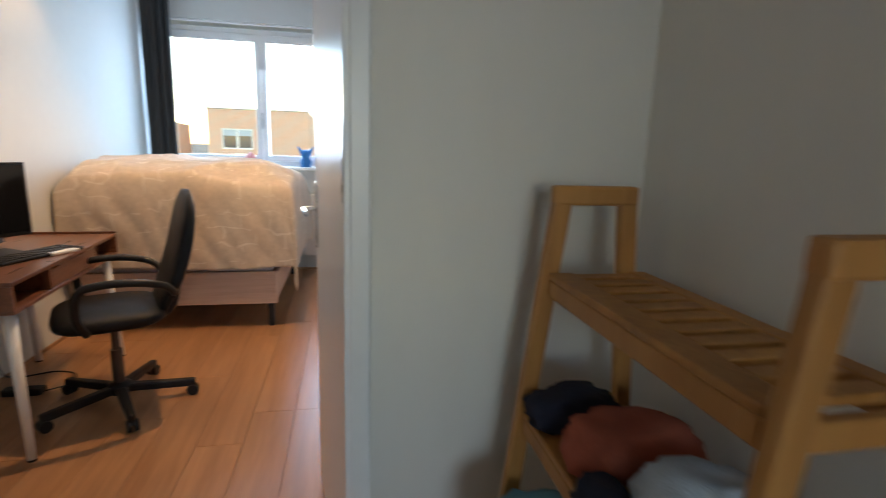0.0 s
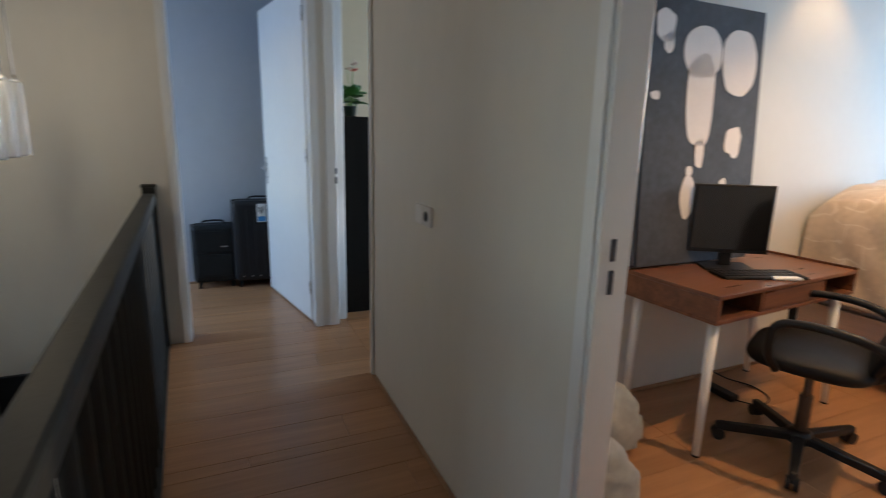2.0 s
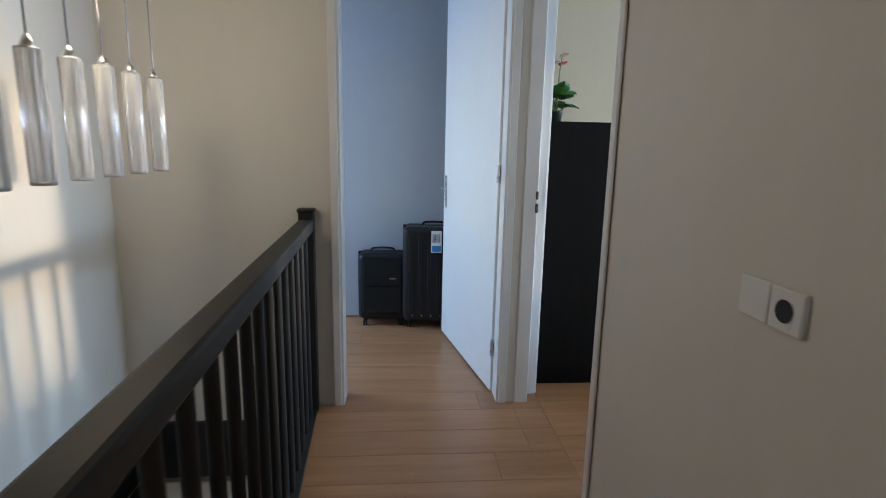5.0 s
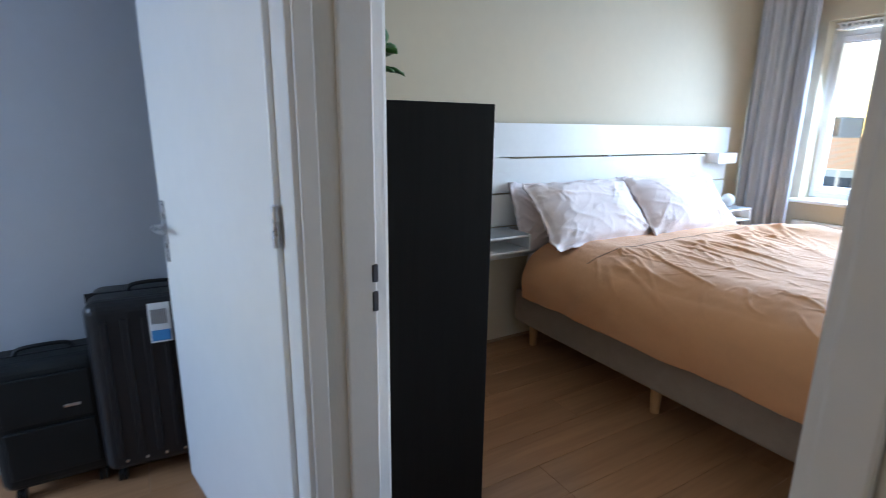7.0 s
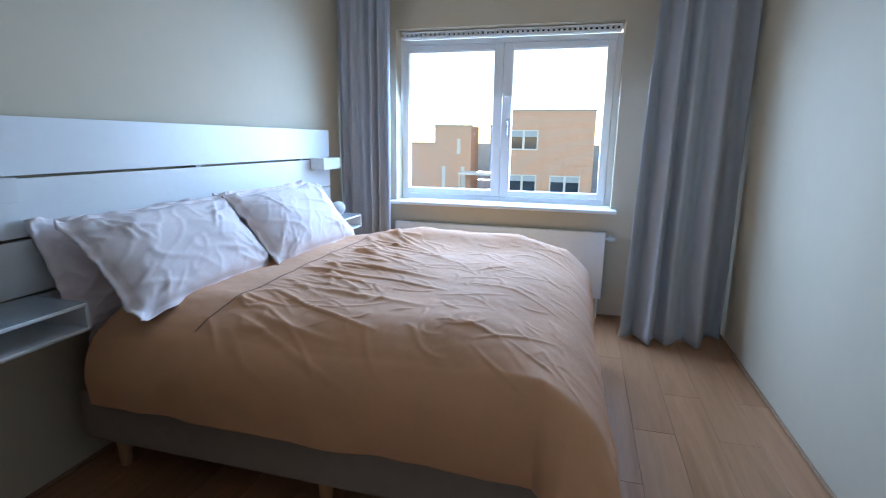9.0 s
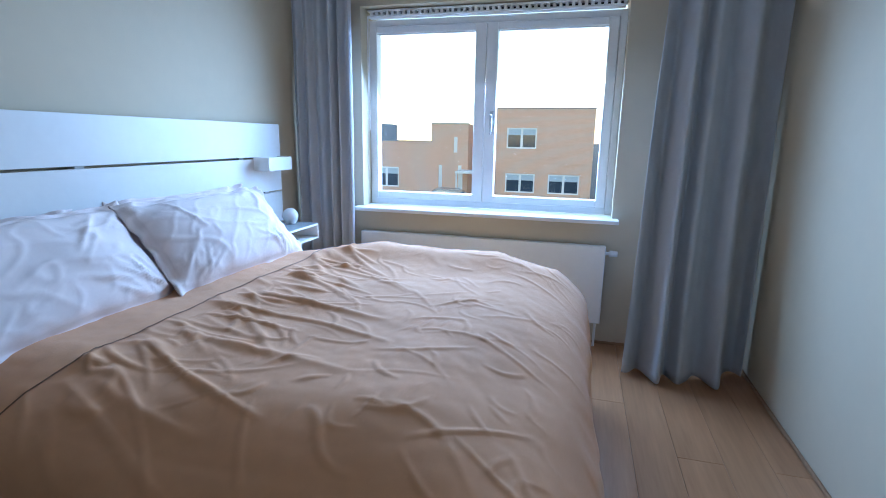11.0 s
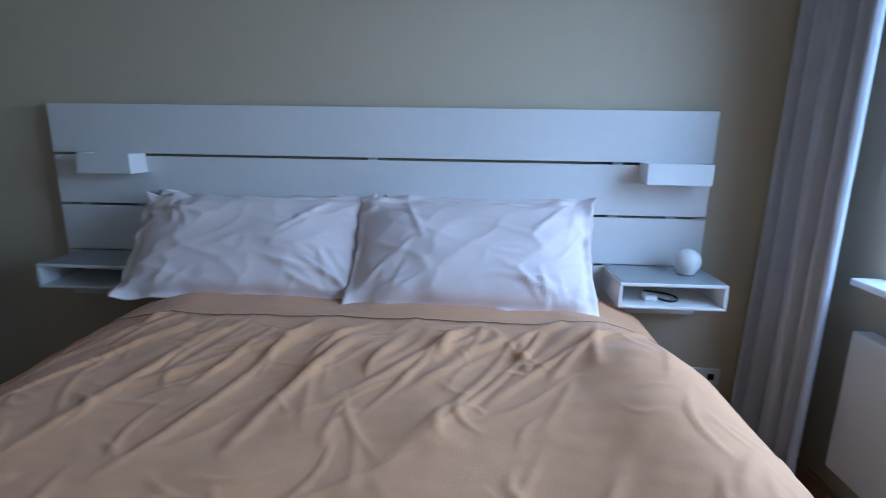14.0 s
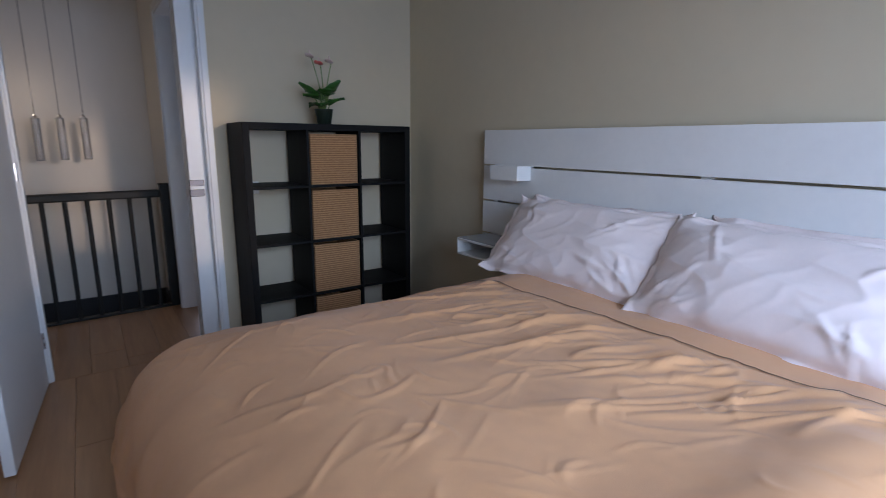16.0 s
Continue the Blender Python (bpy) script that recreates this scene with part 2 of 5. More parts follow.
M_OAKTRIM = wood("oak_trim", (0.26, 0.14, 0.07), (0.40, 0.24, 0.13), rough=0.5, axis='X')
M_BAMBOO = wood("bamboo", (0.36, 0.15, 0.032), (0.52, 0.25, 0.065), rough=0.5, axis='Z', ring=20, random_tone=0.1)
M_WALNUT = wood("walnut_veneer", (0.10, 0.036, 0.018), (0.24, 0.10, 0.05), rough=0.28, axis='Y', ring=16)
M_BLACKBROWN = wood("black_brown_foil", (0.0055, 0.0050, 0.0048), (0.010, 0.0092, 0.0088), rough=0.6, axis='Z', bump=0.05, spec=0.16)
M_LEGWOOD = wood("beech_leg", (0.45, 0.24, 0.10), (0.58, 0.34, 0.16), axis='Z')
M_PINKBOARD = wood("pale_bed_board", (0.50, 0.36, 0.28), (0.62, 0.46, 0.37), axis='X', rough=0.5)
M_RAIL = surface("anthracite_paint", (0.024, 0.024, 0.022), 0.5, 0.15, 8, 0.05, 50, spec=0.22)
M_BLACK = surface("black_paint", (0.012, 0.014, 0.018), 0.5, 0.2, 6, 0.04, 50)
M_DUVET = surface("peach_beige_cotton", (0.67, 0.333, 0.153), 0.9, 0.04, 5, 0.12, 420, sheen=0.15, crumple=0.5, crumple_scale=5.0)
M_SHEET = surface("pale_pink_cotton", (0.82, 0.70, 0.67), 0.9, 0.03, 5, 0.1, 420, sheen=0.15, crumple=0.2, crumple_scale=4.0)
M_SEAM = surface("brown_seam", (0.20, 0.11, 0.06), 0.9, 0.1, 20, 0.0)
M_BASE = surface("sand_upholstery", (0.34, 0.265, 0.205), 0.95, 0.08, 20, 0.3, 600)
M_CURTAIN = surface("grey_linen", (0.52, 0.53, 0.57), 0.9, 0.05, 9, 0.25, 500, sheen=0.2, crumple=0.2, crumple_scale=3.0)
M_DARKCURTAIN = surface("dark_grey_cloth", (0.05, 0.048, 0.047), 0.9, 0.1, 14, 0.2, 500)
M_PATTERN = printed("patterned_duvet_cloth", (0.57, 0.47, 0.37), (0.70, 0.62, 0.53))
M_LEATHER = surface("black_leatherette", (0.006, 0.006, 0.007), 0.46, 0.2, 12, 0.25, 220, spec=0.22)
M_PLASTIC = surface("black_plastic", (0.009, 0.009, 0.010), 0.45, 0.15, 20, 0.05, 200, spec=0.35)
M_SCREEN = surface("dark_screen", (0.01, 0.01, 0.011), 0.12, 0.05, 2, 0.0)
M_CHROME = surface("brushed_metal", (0.62, 0.62, 0.63), 0.28, 0.05, 30, 0.02, 200, metal=1.0)
M_STEEL = surface("dark_steel", (0.10, 0.10, 0.11), 0.35, 0.1, 30, 0.02, 200, metal=1.0)
M_CASE = surface("black_suitcase_shell", (0.007, 0.009, 0.010), 0.5, 0.2, 20, 0.15, 260, spec=0.3)
M_CASE2 = surface("anthracite_suitcase_shell", (0.016, 0.016, 0.018), 0.34, 0.2, 20, 0.1, 260, spec=0.35)
M_PAPER = surface("white_paper", (0.8, 0.8, 0.8), 0.8, 0.02, 10, 0.02)
M_BLUETAG = surface("blue_print", (0.05, 0.25, 0.55), 0.6, 0.05, 10, 0.0)
M_CANVAS = surface("slate_canvas", (0.050, 0.060, 0.078), 0.8, 0.45, 3.5, 0.3, 300)
M_CHALK = surface("chalk_white_paint", (0.72, 0.70, 0.70), 0.85, 0.05, 9, 0.2, 200)
M_WEAVE = woven("paper_weave", (0.27, 0.125, 0.05), (0.52, 0.28, 0.13))
M_LEAF = surface("glossy_leaf", (0.035, 0.13, 0.022), 0.35, 0.25, 12, 0.1, 60)
M_FLOWER = surface("coral_flower", (0.75, 0.16, 0.14), 0.4, 0.1, 14, 0.05)
M_FLOWERPALE = surface("pale_flower", (0.70, 0.52, 0.46), 0.5, 0.1, 14, 0.05)
M_STEM = surface("green_stem", (0.14, 0.24, 0.06), 0.5, 0.1, 14, 0.05)
M_POT = surface("dark_glazed_pot", (0.02, 0.03, 0.02), 0.3, 0.1, 14, 0.05)
M_GREYTOP = surface("grey_glass_top", (0.33, 0.35, 0.37), 0.2, 0.05, 10, 0.0)
M_LAMPWHITE = surface("white_lamp_shell", (0.80, 0.80, 0.78), 0.45, 0.02, 10, 0.02)
M_NAVY = surface("navy_cotton", (0.012, 0.014, 0.030), 0.95, 0.2, 20, 0.3, 400, crumple=0.9, crumple_scale=9.0)
M_RUST = surface("rust_cotton", (0.36, 0.085, 0.045), 0.95, 0.15, 20, 0.3, 400, crumple=0.9, crumple_scale=9.0)
M_PALEBLUE = surface("pale_blue_towel", (0.50, 0.56, 0.62), 0.95, 0.12, 20, 0.4, 300, crumple=0.8, crumple_scale=9.0)
M_TEAL = surface("teal_towel", (0.16, 0.36, 0.42), 0.95, 0.12, 20, 0.4, 300, crumple=0.8, crumple_scale=9.0)
M_PLUSH = surface("grey_plush", (0.34, 0.35, 0.34), 1.0, 0.2, 30, 0.6, 300, sheen=0.3)
M_BLUETOY = surface("blue_vinyl", (0.02, 0.16, 0.42), 0.45, 0.1, 14, 0.05)
M_PINK = surface("pink_ceramic", (0.62, 0.25, 0.25), 0.5, 0.08, 14, 0.05)
M_TUBE = glass("milky_glass", 0.06, 0.75)
M_PANE = pane_glass("window_pane")
M_BULB = glow("lamp_glow", (1.0, 0.72, 0.42), 6.0)
M_BRICK = brickwork("orange_brick", (0.72, 0.40, 0.25), (0.80, 0.47, 0.31), (0.66, 0.52, 0.42))
M_GREYBLD = surface("grey_render", (0.30, 0.33, 0.37), 0.85, 0.1, 0.5, 0.05, 10)
M_ASPHALT = surface("asphalt", (0.11, 0.11, 0.115), 0.9, 0.3, 0.6, 0.2, 40)
M_FARGLASS = surface("far_window_glass", (0.05, 0.07, 0.10), 0.08, 0.2, 0.3, 0.0)
M_CARS = [surface("car_paint_silver", (0.42, 0.44, 0.46), 0.25, 0.05, 3, 0.0, metal=0.6), surface("car_paint_black", (0.02, 0.02, 0.025), 0.2, 0.05, 3, 0.0), surface("car_paint_white", (0.7, 0.7, 0.7), 0.25, 0.05, 3, 0.0)]


# ---- building blocks ----
def put(name, bm, mat, parent=None, smooth=False):
    me = bpy.data.meshes.new(name)
    bmesh.ops.recalc_face_normals(bm, faces=bm.faces)
    bm.to_mesh(me)
    bm.free()
    if smooth:
        for p in me.polygons:
            p.use_smooth = True
    if mat is not None:
        me.materials.append(mat)
    o = new(name, me)
    if parent is not None:
        o.parent = parent
    return o


def part(name, bm, mat, parent, label="", smooth=False):
    o = put(name, bm, mat, parent, smooth)
    return tagged(o, label) if label else o


def thing(name, at=(0, 0, 0), rz=0.0, label="", category="", group="", kind=""):
    e = new(name)
    e.empty_display_size = 0.1
    e.matrix_world = pose(*at, 0, 0, rz)
    return tagged(e, label, category, group, kind)


def box(bm, lo, hi, bevel=0.0, m=None, seg=2):
    r = bmesh.ops.create_cube(bm, size=1)
    vs = r["verts"]
    c = [(a + b) / 2 for a, b in zip(lo, hi)]
    s = [b - a for a, b in zip(lo, hi)]
    for v in vs:
        v.co = Vector((v.co.x * s[0] + c[0], v.co.y * s[1] + c[1], v.co.z * s[2] + c[2]))
    if bevel:
        es = list({e for v in vs for e in v.link_edges})
        r = bmesh.ops.bevel(bm, geom=es, offset=min(bevel, 0.45 * min(s)), segments=seg, affect='EDGES', profile=0.5)
        vs = list({v for f in r["faces"] for v in f.verts} | {v for v in vs if v.is_valid})
    if m is not None:
        bmesh.ops.transform(bm, matrix=m, verts=[v for v in vs if v.is_valid])
    return vs


def boxes(*items, bevel=0.0):
    bm = bmesh.new()
    for lo, hi in items:
        box(bm, lo, hi, bevel)
    return bm


def rod(bm, a, b, r0, r1=None, seg=12, caps=True):
    a, b = Vector(a), Vector(b)
    d = b - a
    m = Matrix.Translation((a + b) / 2) @ d.to_track_quat('Z', 'Y').to_matrix().to_4x4()
    return bmesh.ops.create_cone(bm, cap_ends=caps, segments=seg, radius1=r0, radius2=r0 if r1 is None else r1, depth=d.length, matrix=m)["verts"]


def rods(*items, seg=12):
    bm = bmesh.new()
    for it in items:
        rod(bm, *it, seg=seg)
    return bm


def lathe(profile, seg=24, at=(0, 0, 0)):
    bm = bmesh.new()
    rings = []
    for r, z in profile:
        rings.append([bm.verts.new((at[0] + r * math.cos(2 * math.pi * k / seg), at[1] + r * math.sin(2 * math.pi * k / seg), at[2] + z)) for k in range(seg)])
    for a, b in zip(rings, rings[1:]):
        for k in range(seg):
            bm.faces.new((a[k], a[(k + 1) % seg], b[(k + 1) % seg], b[k]))
    bm.faces.new(rings[0][::-1]), bm.faces.new(rings[-1])
    return bm


def tube(points, r, seg=8, taper=1.0):
    """A bent tube through points, smoothed."""
    pts = [Vector(p) for p in points]
    fine = []
    n = len(pts)
    for i in range(n - 1):
        p0, p1, p2, p3 = pts[max(0, i - 1)], pts[i], pts[i + 1], pts[min(n - 1, i + 2)]
        for k in range(5):
            t = k / 5
            fine.append(0.5 * ((2 * p1) + (p2 - p0) * t + (2 * p0 - 5 * p1 + 4 * p2 - p3) * t * t + (3 * p1 - p0 - 3 * p2 + p3) * t ** 3))
    fine.append(pts[-1])
    bm = bmesh.new()
    rings = []
    side = None
    for i, p in enumerate(fine):
        d = (fine[min(i + 1, len(fine) - 1)] - fine[max(0, i - 1)]).normalized()
        if side is None:
            side = d.orthogonal().normalized()
        side = (side - d * side.dot(d)).normalized()
        up = d.cross(side)
        rr = r * (1 + (taper - 1) * i / (len(fine) - 1))
        rings.append([bm.verts.new(p + side * rr * math.cos(2 * math.pi * k / seg) + up * rr * math.sin(2 * math.pi * k / seg)) for k in range(seg)])
    for a, b in zip(rings, rings[1:]):
        for k in range(seg):
            bm.faces.new((a[k], a[(k + 1) % seg], b[(k + 1) % seg], b[k]))
    bm.faces.new(rings[0][::-1]), bm.faces.new(rings[-1])
    return bm


def sheet(nu, nv, fn):
    """A grid of quads; fn(u, v) gives a place for u, v in 0..1."""
    bm = bmesh.new()
    g = [[bm.verts.new(fn(i / nu, j / nv)) for j in range(nv + 1)] for i in range(nu + 1)]
    for i in range(nu):
        for j in range(nv):
            bm.faces.new((g[i][j], g[i + 1][j], g[i + 1][j + 1], g[i][j + 1]))
    return bm


def thicken(ob, t, offset=-1.0):
    mod = ob.modifiers.new("thickness", 'SOLIDIFY')
    mod.thickness, mod.offset = t, offset
    return ob


def nz(x, y, z=0.0):
    return noise.noise(Vector((x, y, z)))


def ridged(x, y, seed):
    return 1 - abs(nz(x, y, seed)) * 2


def structure(name, bm, mat, label, category):
    return tagged(put(name, bm, mat), label, category, kind="structure")


def wall_x(name, x0, x1, y0, y1, z0, z1, holes, mat, label):
    """A wall along y, from x0 to x1 thick, with holes (ya, yb, za, zb)."""
    items, y = [], y0
    for ya, yb, za, zb in sorted(holes):
        items.append(((x0, y, z0), (x1, ya, z1)))
        if za > z0:
            items.append(((x0, ya, z0), (x1, yb, za)))
        if zb < z1:
            items.append(((x0, ya, zb), (x1, yb, z1)))
        y = yb
    items.append(((x0, y, z0), (x1, y1, z1)))
    return structure(name, boxes(*items), mat, label, "wall")


def wall_y(name, y0, y1, x0, x1, z0, z1, holes, mat, label):
    """A wall along x, from y0 to y1 thick, with holes (xa, xb, za, zb); with doorways alone it is one outline."""
    if holes and all(h[2] <= z0 for h in holes):
        line = [(x0, z0)]
        for xa, xb, za, zb in sorted(holes):
            line += [(xa, z0), (xa, zb), (xb, zb), (xb, z0)]
        line += [(x1, z0), (x1, z1), (x0, z1)]
        if abs(line[1][0] - x0) < 1e-6:
            line = line[2:]
        bm = bmesh.new()
        ring = bm.faces.new([bm.verts.new((x, y0, z)) for x, z in line])
        ex = bmesh.ops.extrude_face_region(bm, geom=[ring])
        for g in ex["geom"]:
            if isinstance(g, bmesh.types.BMVert):
                g.co.y = y1
        return structure(name, bm, mat, label, "wall")
    items, x = [], x0
    for xa, xb, za, zb in sorted(holes):
        items.append(((x, y0, z0), (xa, y1, z1)))
        if za > z0:
            items.append(((xa, y0, z0), (xb, y1, za)))
        if zb < z1:
            items.append(((xa, y0, zb), (xb, y1, z1)))
        x = xb
    items.append(((x, y0, z0), (x1, y1, z1)))
    return structure(name, boxes(*items), mat, label, "wall")


# ---- the rooms ----
H = 2.62
wall_y("wall_hall_north", 1.12, 1.16, -3.41, 0.67, 0, H, [(-3.41, -2.437, 0, 2.36), (-0.69, 0.08, 0, 2.36)], M_HALL, "off-white painted hall wall with faint upright tone streaks")
wall_y("wall_bedroom_south", 1.16, 1.17, -4.99, -1.78, 0, H, [(-3.41, -2.437, 0, 2.36)], M_CREAM, "cream painted wall behind the cube shelf")
wall_y("wall_study_south", 1.16, 1.20, -1.78, 1.0, 0, H, [(-0.69, 0.08, 0, 2.36)], M_STUDY, "white painted wall around the study door")
wall_x("wall_hall_west", -3.41, -3.29, -0.9, 1.105, -2.8, H, [(0.12, 0.97, -0.02, 2.36)], M_HALL, "off-white painted wall at the hall's end")
wall_x("wall_hall_east", 0.67, 0.77, -0.9, 1.16, 0, H, [], M_HALL, "off-white wall behind the bamboo ladder shelf")
wall_y("wall_stair_south", -1.0, -0.9, -3.41, 0.77, -2.8, H, [(-0.42, 0.5, 0.0, 2.1)], M_HALL, "off-white stairwell wall in warm evening sun")
wall_x("wall_bedroom_west", -4.99, -4.87, 1.17, 5.40, 0, H, [], M_CREAM, "cream painted wall behind the headboard")
wall_x("wall_bedroom_east", -1.835, -1.78, 1.17, 5.40, 0, H, [], M_CREAM, "cream painted side wall of the bedroom")
wall_x("wall_study_west", -1.78, -1.73, 1.20, 5.40, 0, H, [], M_STUDY, "white study wall with warm spot light")
wall_x("wall_study_east", 0.90, 1.0, 1.20, 5.40, 0, H, [], M_STUDY, "white study side wall")
wall_y("wall_bedroom_north", 5.40, 5.72, -4.99, -1.78, 0, H, [(-4.42, -2.66, 0.86, 2.245)], M_CREAM, "cream painted window wall of the bedroom")
wall_y("wall_study_north", 5.40, 5.72, -1.78, 1.0, 0, H, [(-1.66, 0.10, 1.04, 2.36)], M_STUDY, "white painted window wall of the study")
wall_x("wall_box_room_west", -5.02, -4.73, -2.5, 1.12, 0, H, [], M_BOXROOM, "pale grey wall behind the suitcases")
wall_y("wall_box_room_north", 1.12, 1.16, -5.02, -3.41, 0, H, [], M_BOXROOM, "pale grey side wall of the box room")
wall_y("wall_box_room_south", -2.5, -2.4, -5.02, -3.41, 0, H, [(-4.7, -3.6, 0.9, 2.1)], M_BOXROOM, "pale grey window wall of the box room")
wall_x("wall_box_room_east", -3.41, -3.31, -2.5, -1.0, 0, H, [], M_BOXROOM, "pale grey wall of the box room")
wall_y("wall_bathroom_south", -3.4, -3.3, -1.0, 1.4, 0, H, [(-0.45, 0.75, 1.0, 2.0)], M_HALL, "plain white bathroom wall")
wall_x("wall_bathroom_west", -1.0, -0.9, -3.3, -1.0, 0, H, [], M_HALL, "plain white bathroom wall")
wall_x("wall_bathroom_east", 1.3, 1.4, -3.3, -1.0, 0, H, [], M_HALL, "plain white bathroom wall")
structure("wall_stair_east", boxes(((-0.42, -0.9, -2.8), (-0.30, 0.0, -0.26))), M_HALL, "plain wall under the landing", "wall")
structure("wall_stair_north", boxes(((-3.41, 0.0, -2.8), (-0.30, 0.1, -0.26))), M_HALL, "plain wall under the landing", "wall")
structure("ceiling", boxes(((-5.02, -3.4, H), (1.4, 5.72, H + 0.12))), M_CEIL, "plain white painted ceiling", "ceiling")

# floor slabs; the boards lie on them and are laid at the end of the file
floor_slab = structure("floor", boxes(
    ((-5.02, 1.12, -0.26), (1.0, 5.72, -0.012)),
    ((-3.41, 0.0, -0.26), (0.77, 1.12, -0.012)),
    ((-0.30, -1.0, -0.26), (0.77, 0.0, -0.012)),
    ((-5.02, -2.5, -0.26), (-3.41, 1.12, -0.012)),
    ((-1.0, -3.4, -0.26), (1.4, -1.0, -0.012))), M_OAKTRIM, "oak laminate floor in long boards", "floor")
structure("floor_lower", boxes(((-3.41, -1.0, -2.95), (0.77, 0.1, -2.8))), M_OAKTRIM, "floor of the storey below", "floor")

# quarter-round trims along the floor
TRIMS = [((-2.39, 1.105, 0), (-0.73, 1.12, 0.018)), ((0.12, 1.105, 0), (0.67, 1.12, 0.018)), ((0.655, -0.9, 0), (0.67, 1.105, 0.018)),
         ((-1.85, 1.17, 0), (-1.835, 5.4, 0.02)), ((-4.87, 1.185, 0), (-4.855, 5.4, 0.02)), ((-4.87, 1.17, 0), (-3.47, 1.185, 0.02)), ((-4.855, 5.385, 0), (-1.85, 5.4, 0.02)),
         ((-4.73, -2.4, 0), (-4.715, 1.12, 0.02)), ((-4.715, 1.105, 0), (-3.41, 1.12, 0.02)), ((-1.73, 1.215, 0), (-1.715, 5.4, 0.02)), ((-1.73, 1.2, 0), (-0.76, 1.215, 0.02)),
         ((-1.715, 5.385, 0), (0.9, 5.4, 0.02))]
for lo, hi in TRIMS:
    structure("baseboard", boxes((lo, hi), bevel=0.006), M_OAKTRIM, "thin oak floor trim along the wall", "baseboard")


def door_frame(name, x0, x1, y0, y1, axis, top=2.30, label="white painted door frame with flat casing"):
    """Lining and casings round an opening. axis: the way the wall runs."""
    bm = bmesh.new()
    w, pr, ln = 0.036, 0.014, 0.03
    if axis == 'x':
        for a, b in ((x0, x0 + ln), (x1 - ln, x1)):
            box(bm, (a, y0 - 0.004, 0), (b, y1 + 0.004, top), 0.003)
        box(bm, (x0 + ln, y0 - 0.004, top - ln), (x1 - ln, y1 + 0.004, top), 0.003)
        for ya, yb in ((y0 - pr, y0 - 0.004), (y1 + 0.004, y1 + pr)):
            box(bm, (x0 - w + 0.015, ya, 0), (x0 + 0.018, yb, top + 0.04), 0.004)
            box(bm, (x1 - 0.018, ya, 0), (x1 + w - 0.015, yb, top + 0.04), 0.004)
            box(bm, (x0 + 0.018, ya, top - 0.018), (x1 - 0.018, yb, top + 0.04), 0.004)
        box(bm, (x0, y0, top), (x1, y1, 2.36))
    else:
        for a, b in ((y0, y0 + ln), (y1 - ln, y1)):
            box(bm, (x0 - 0.004, a, 0), (x1 + 0.004, b, top), 0.003)
        box(bm, (x0 - 0.004, y0 + ln, top - ln), (x1 + 0.004, y1 - ln, top), 0.003)
        for xa, xb in ((x0 - pr, x0 - 0.004), (x1 + 0.004, x1 + pr)):
            box(bm, (xa, y0 - w + 0.015, 0), (xb, y0 + 0.018, top + 0.04), 0.004)
            box(bm, (xa, y1 - 0.018, 0), (xb, y1 + w - 0.015, top + 0.04), 0.004)
            box(bm, (xa, y0 + 0.018, top - 0.018), (xb, y1 - 0.018, top + 0.04), 0.004)
        box(bm, (x0, y0, top), (x1, y1, 2.36))
    return structure(name, bm, M_DOOR, label, "door frame")


frame_study = door_frame("trim_study_door", -0.69, 0.08, 1.12, 1.20, 'x')
frame_bedroom = door_frame("trim_bedroom_door", -3.405, -2.437, 1.12, 1.17, 'x')
frame_box = door_frame("trim_box_room_door", -3.41, -3.29, 0.12, 0.97, 'y')
door_frame("trim_bathroom_door", -0.42, 0.50, -1.0, -0.9, 'x', 2.06)
structure("trim_corner_post", boxes(((-3.40, 1.035, 0), (-3.276, 1.107, 2.36)), bevel=0.005), M_DOOR, "white post between two door frames", "door frame")
part("strike_plate", boxes(((-3.36, 1.094, 1.078), (-3.2735, 1.1085, 1.118)), ((-3.36, 1.094, 1.012), (-3.2735, 1.1085, 1.058)), bevel=0.003), M_STEEL, frame_bedroom, "dark metal strike plate")
part("strike_plate", boxes(((-0.664, 1.148, 1.075), (-0.657, 1.162, 1.125)), ((-0.664, 1.148, 1.0), (-0.657, 1.162, 1.055)), bevel=0.002), M_STEEL, frame_study, "dark metal strike plate")


def door(name, hinge, rz, width, height, label):
    """A flush leaf; its hinge edge stands at the origin, the leaf runs along +x."""
    leaf = structure(name, boxes(((0.0, -0.02, 0.012), (width, 0.02, height)), bevel=0.004), M_DOOR, label, "door")
    leaf.matrix_world = pose(*hinge, 0, 0, rz)
    hx, hz = width - 0.06, 1.055
    for s in (-1, 1):
        h = part("door_handle", boxes(((hx - 0.016, min(s * 0.02, s * 0.028), hz - 0.13), (hx + 0.016, max(s * 0.02, s * 0.028), hz + 0.09)), bevel=0.003), M_CHROME, leaf, "brushed metal handle plate")
        part("lever", tube([(hx, s * 0.026, hz), (hx, s * 0.055, hz), (hx - 0.012, s * 0.066, hz), (hx - 0.06, s * 0.066, hz), (hx - 0.125, s * 0.064, hz)], 0.009), M_CHROME, h, "brushed metal lever", smooth=True)
    part("latch", boxes(((width - 0.001, -0.008, 0.98), (width + 0.002, 0.008, 1.13))), M_STEEL, leaf, "steel latch plate")
    for hz_ in (0.22, 1.15, 2.05):
        part("hinge", rods(((-0.006, 0.022, hz_), (-0.006, 0.022, hz_ + 0.09), 0.008)), M_CHROME, leaf)
    return leaf


door("door_1", (0.075, 1.205, 0), 98.0, 0.74, 2.28, "white flush study door, standing wide open")
door("door_2", (-2.425, 1.212, 0), 85.5, 0.925, 2.28, "white flush bedroom door, standing wide open")
door("door_3", (-3.40, 0.945, 0), 191.2, 1.00, 2.28, "white flush box room door, standing wide open")


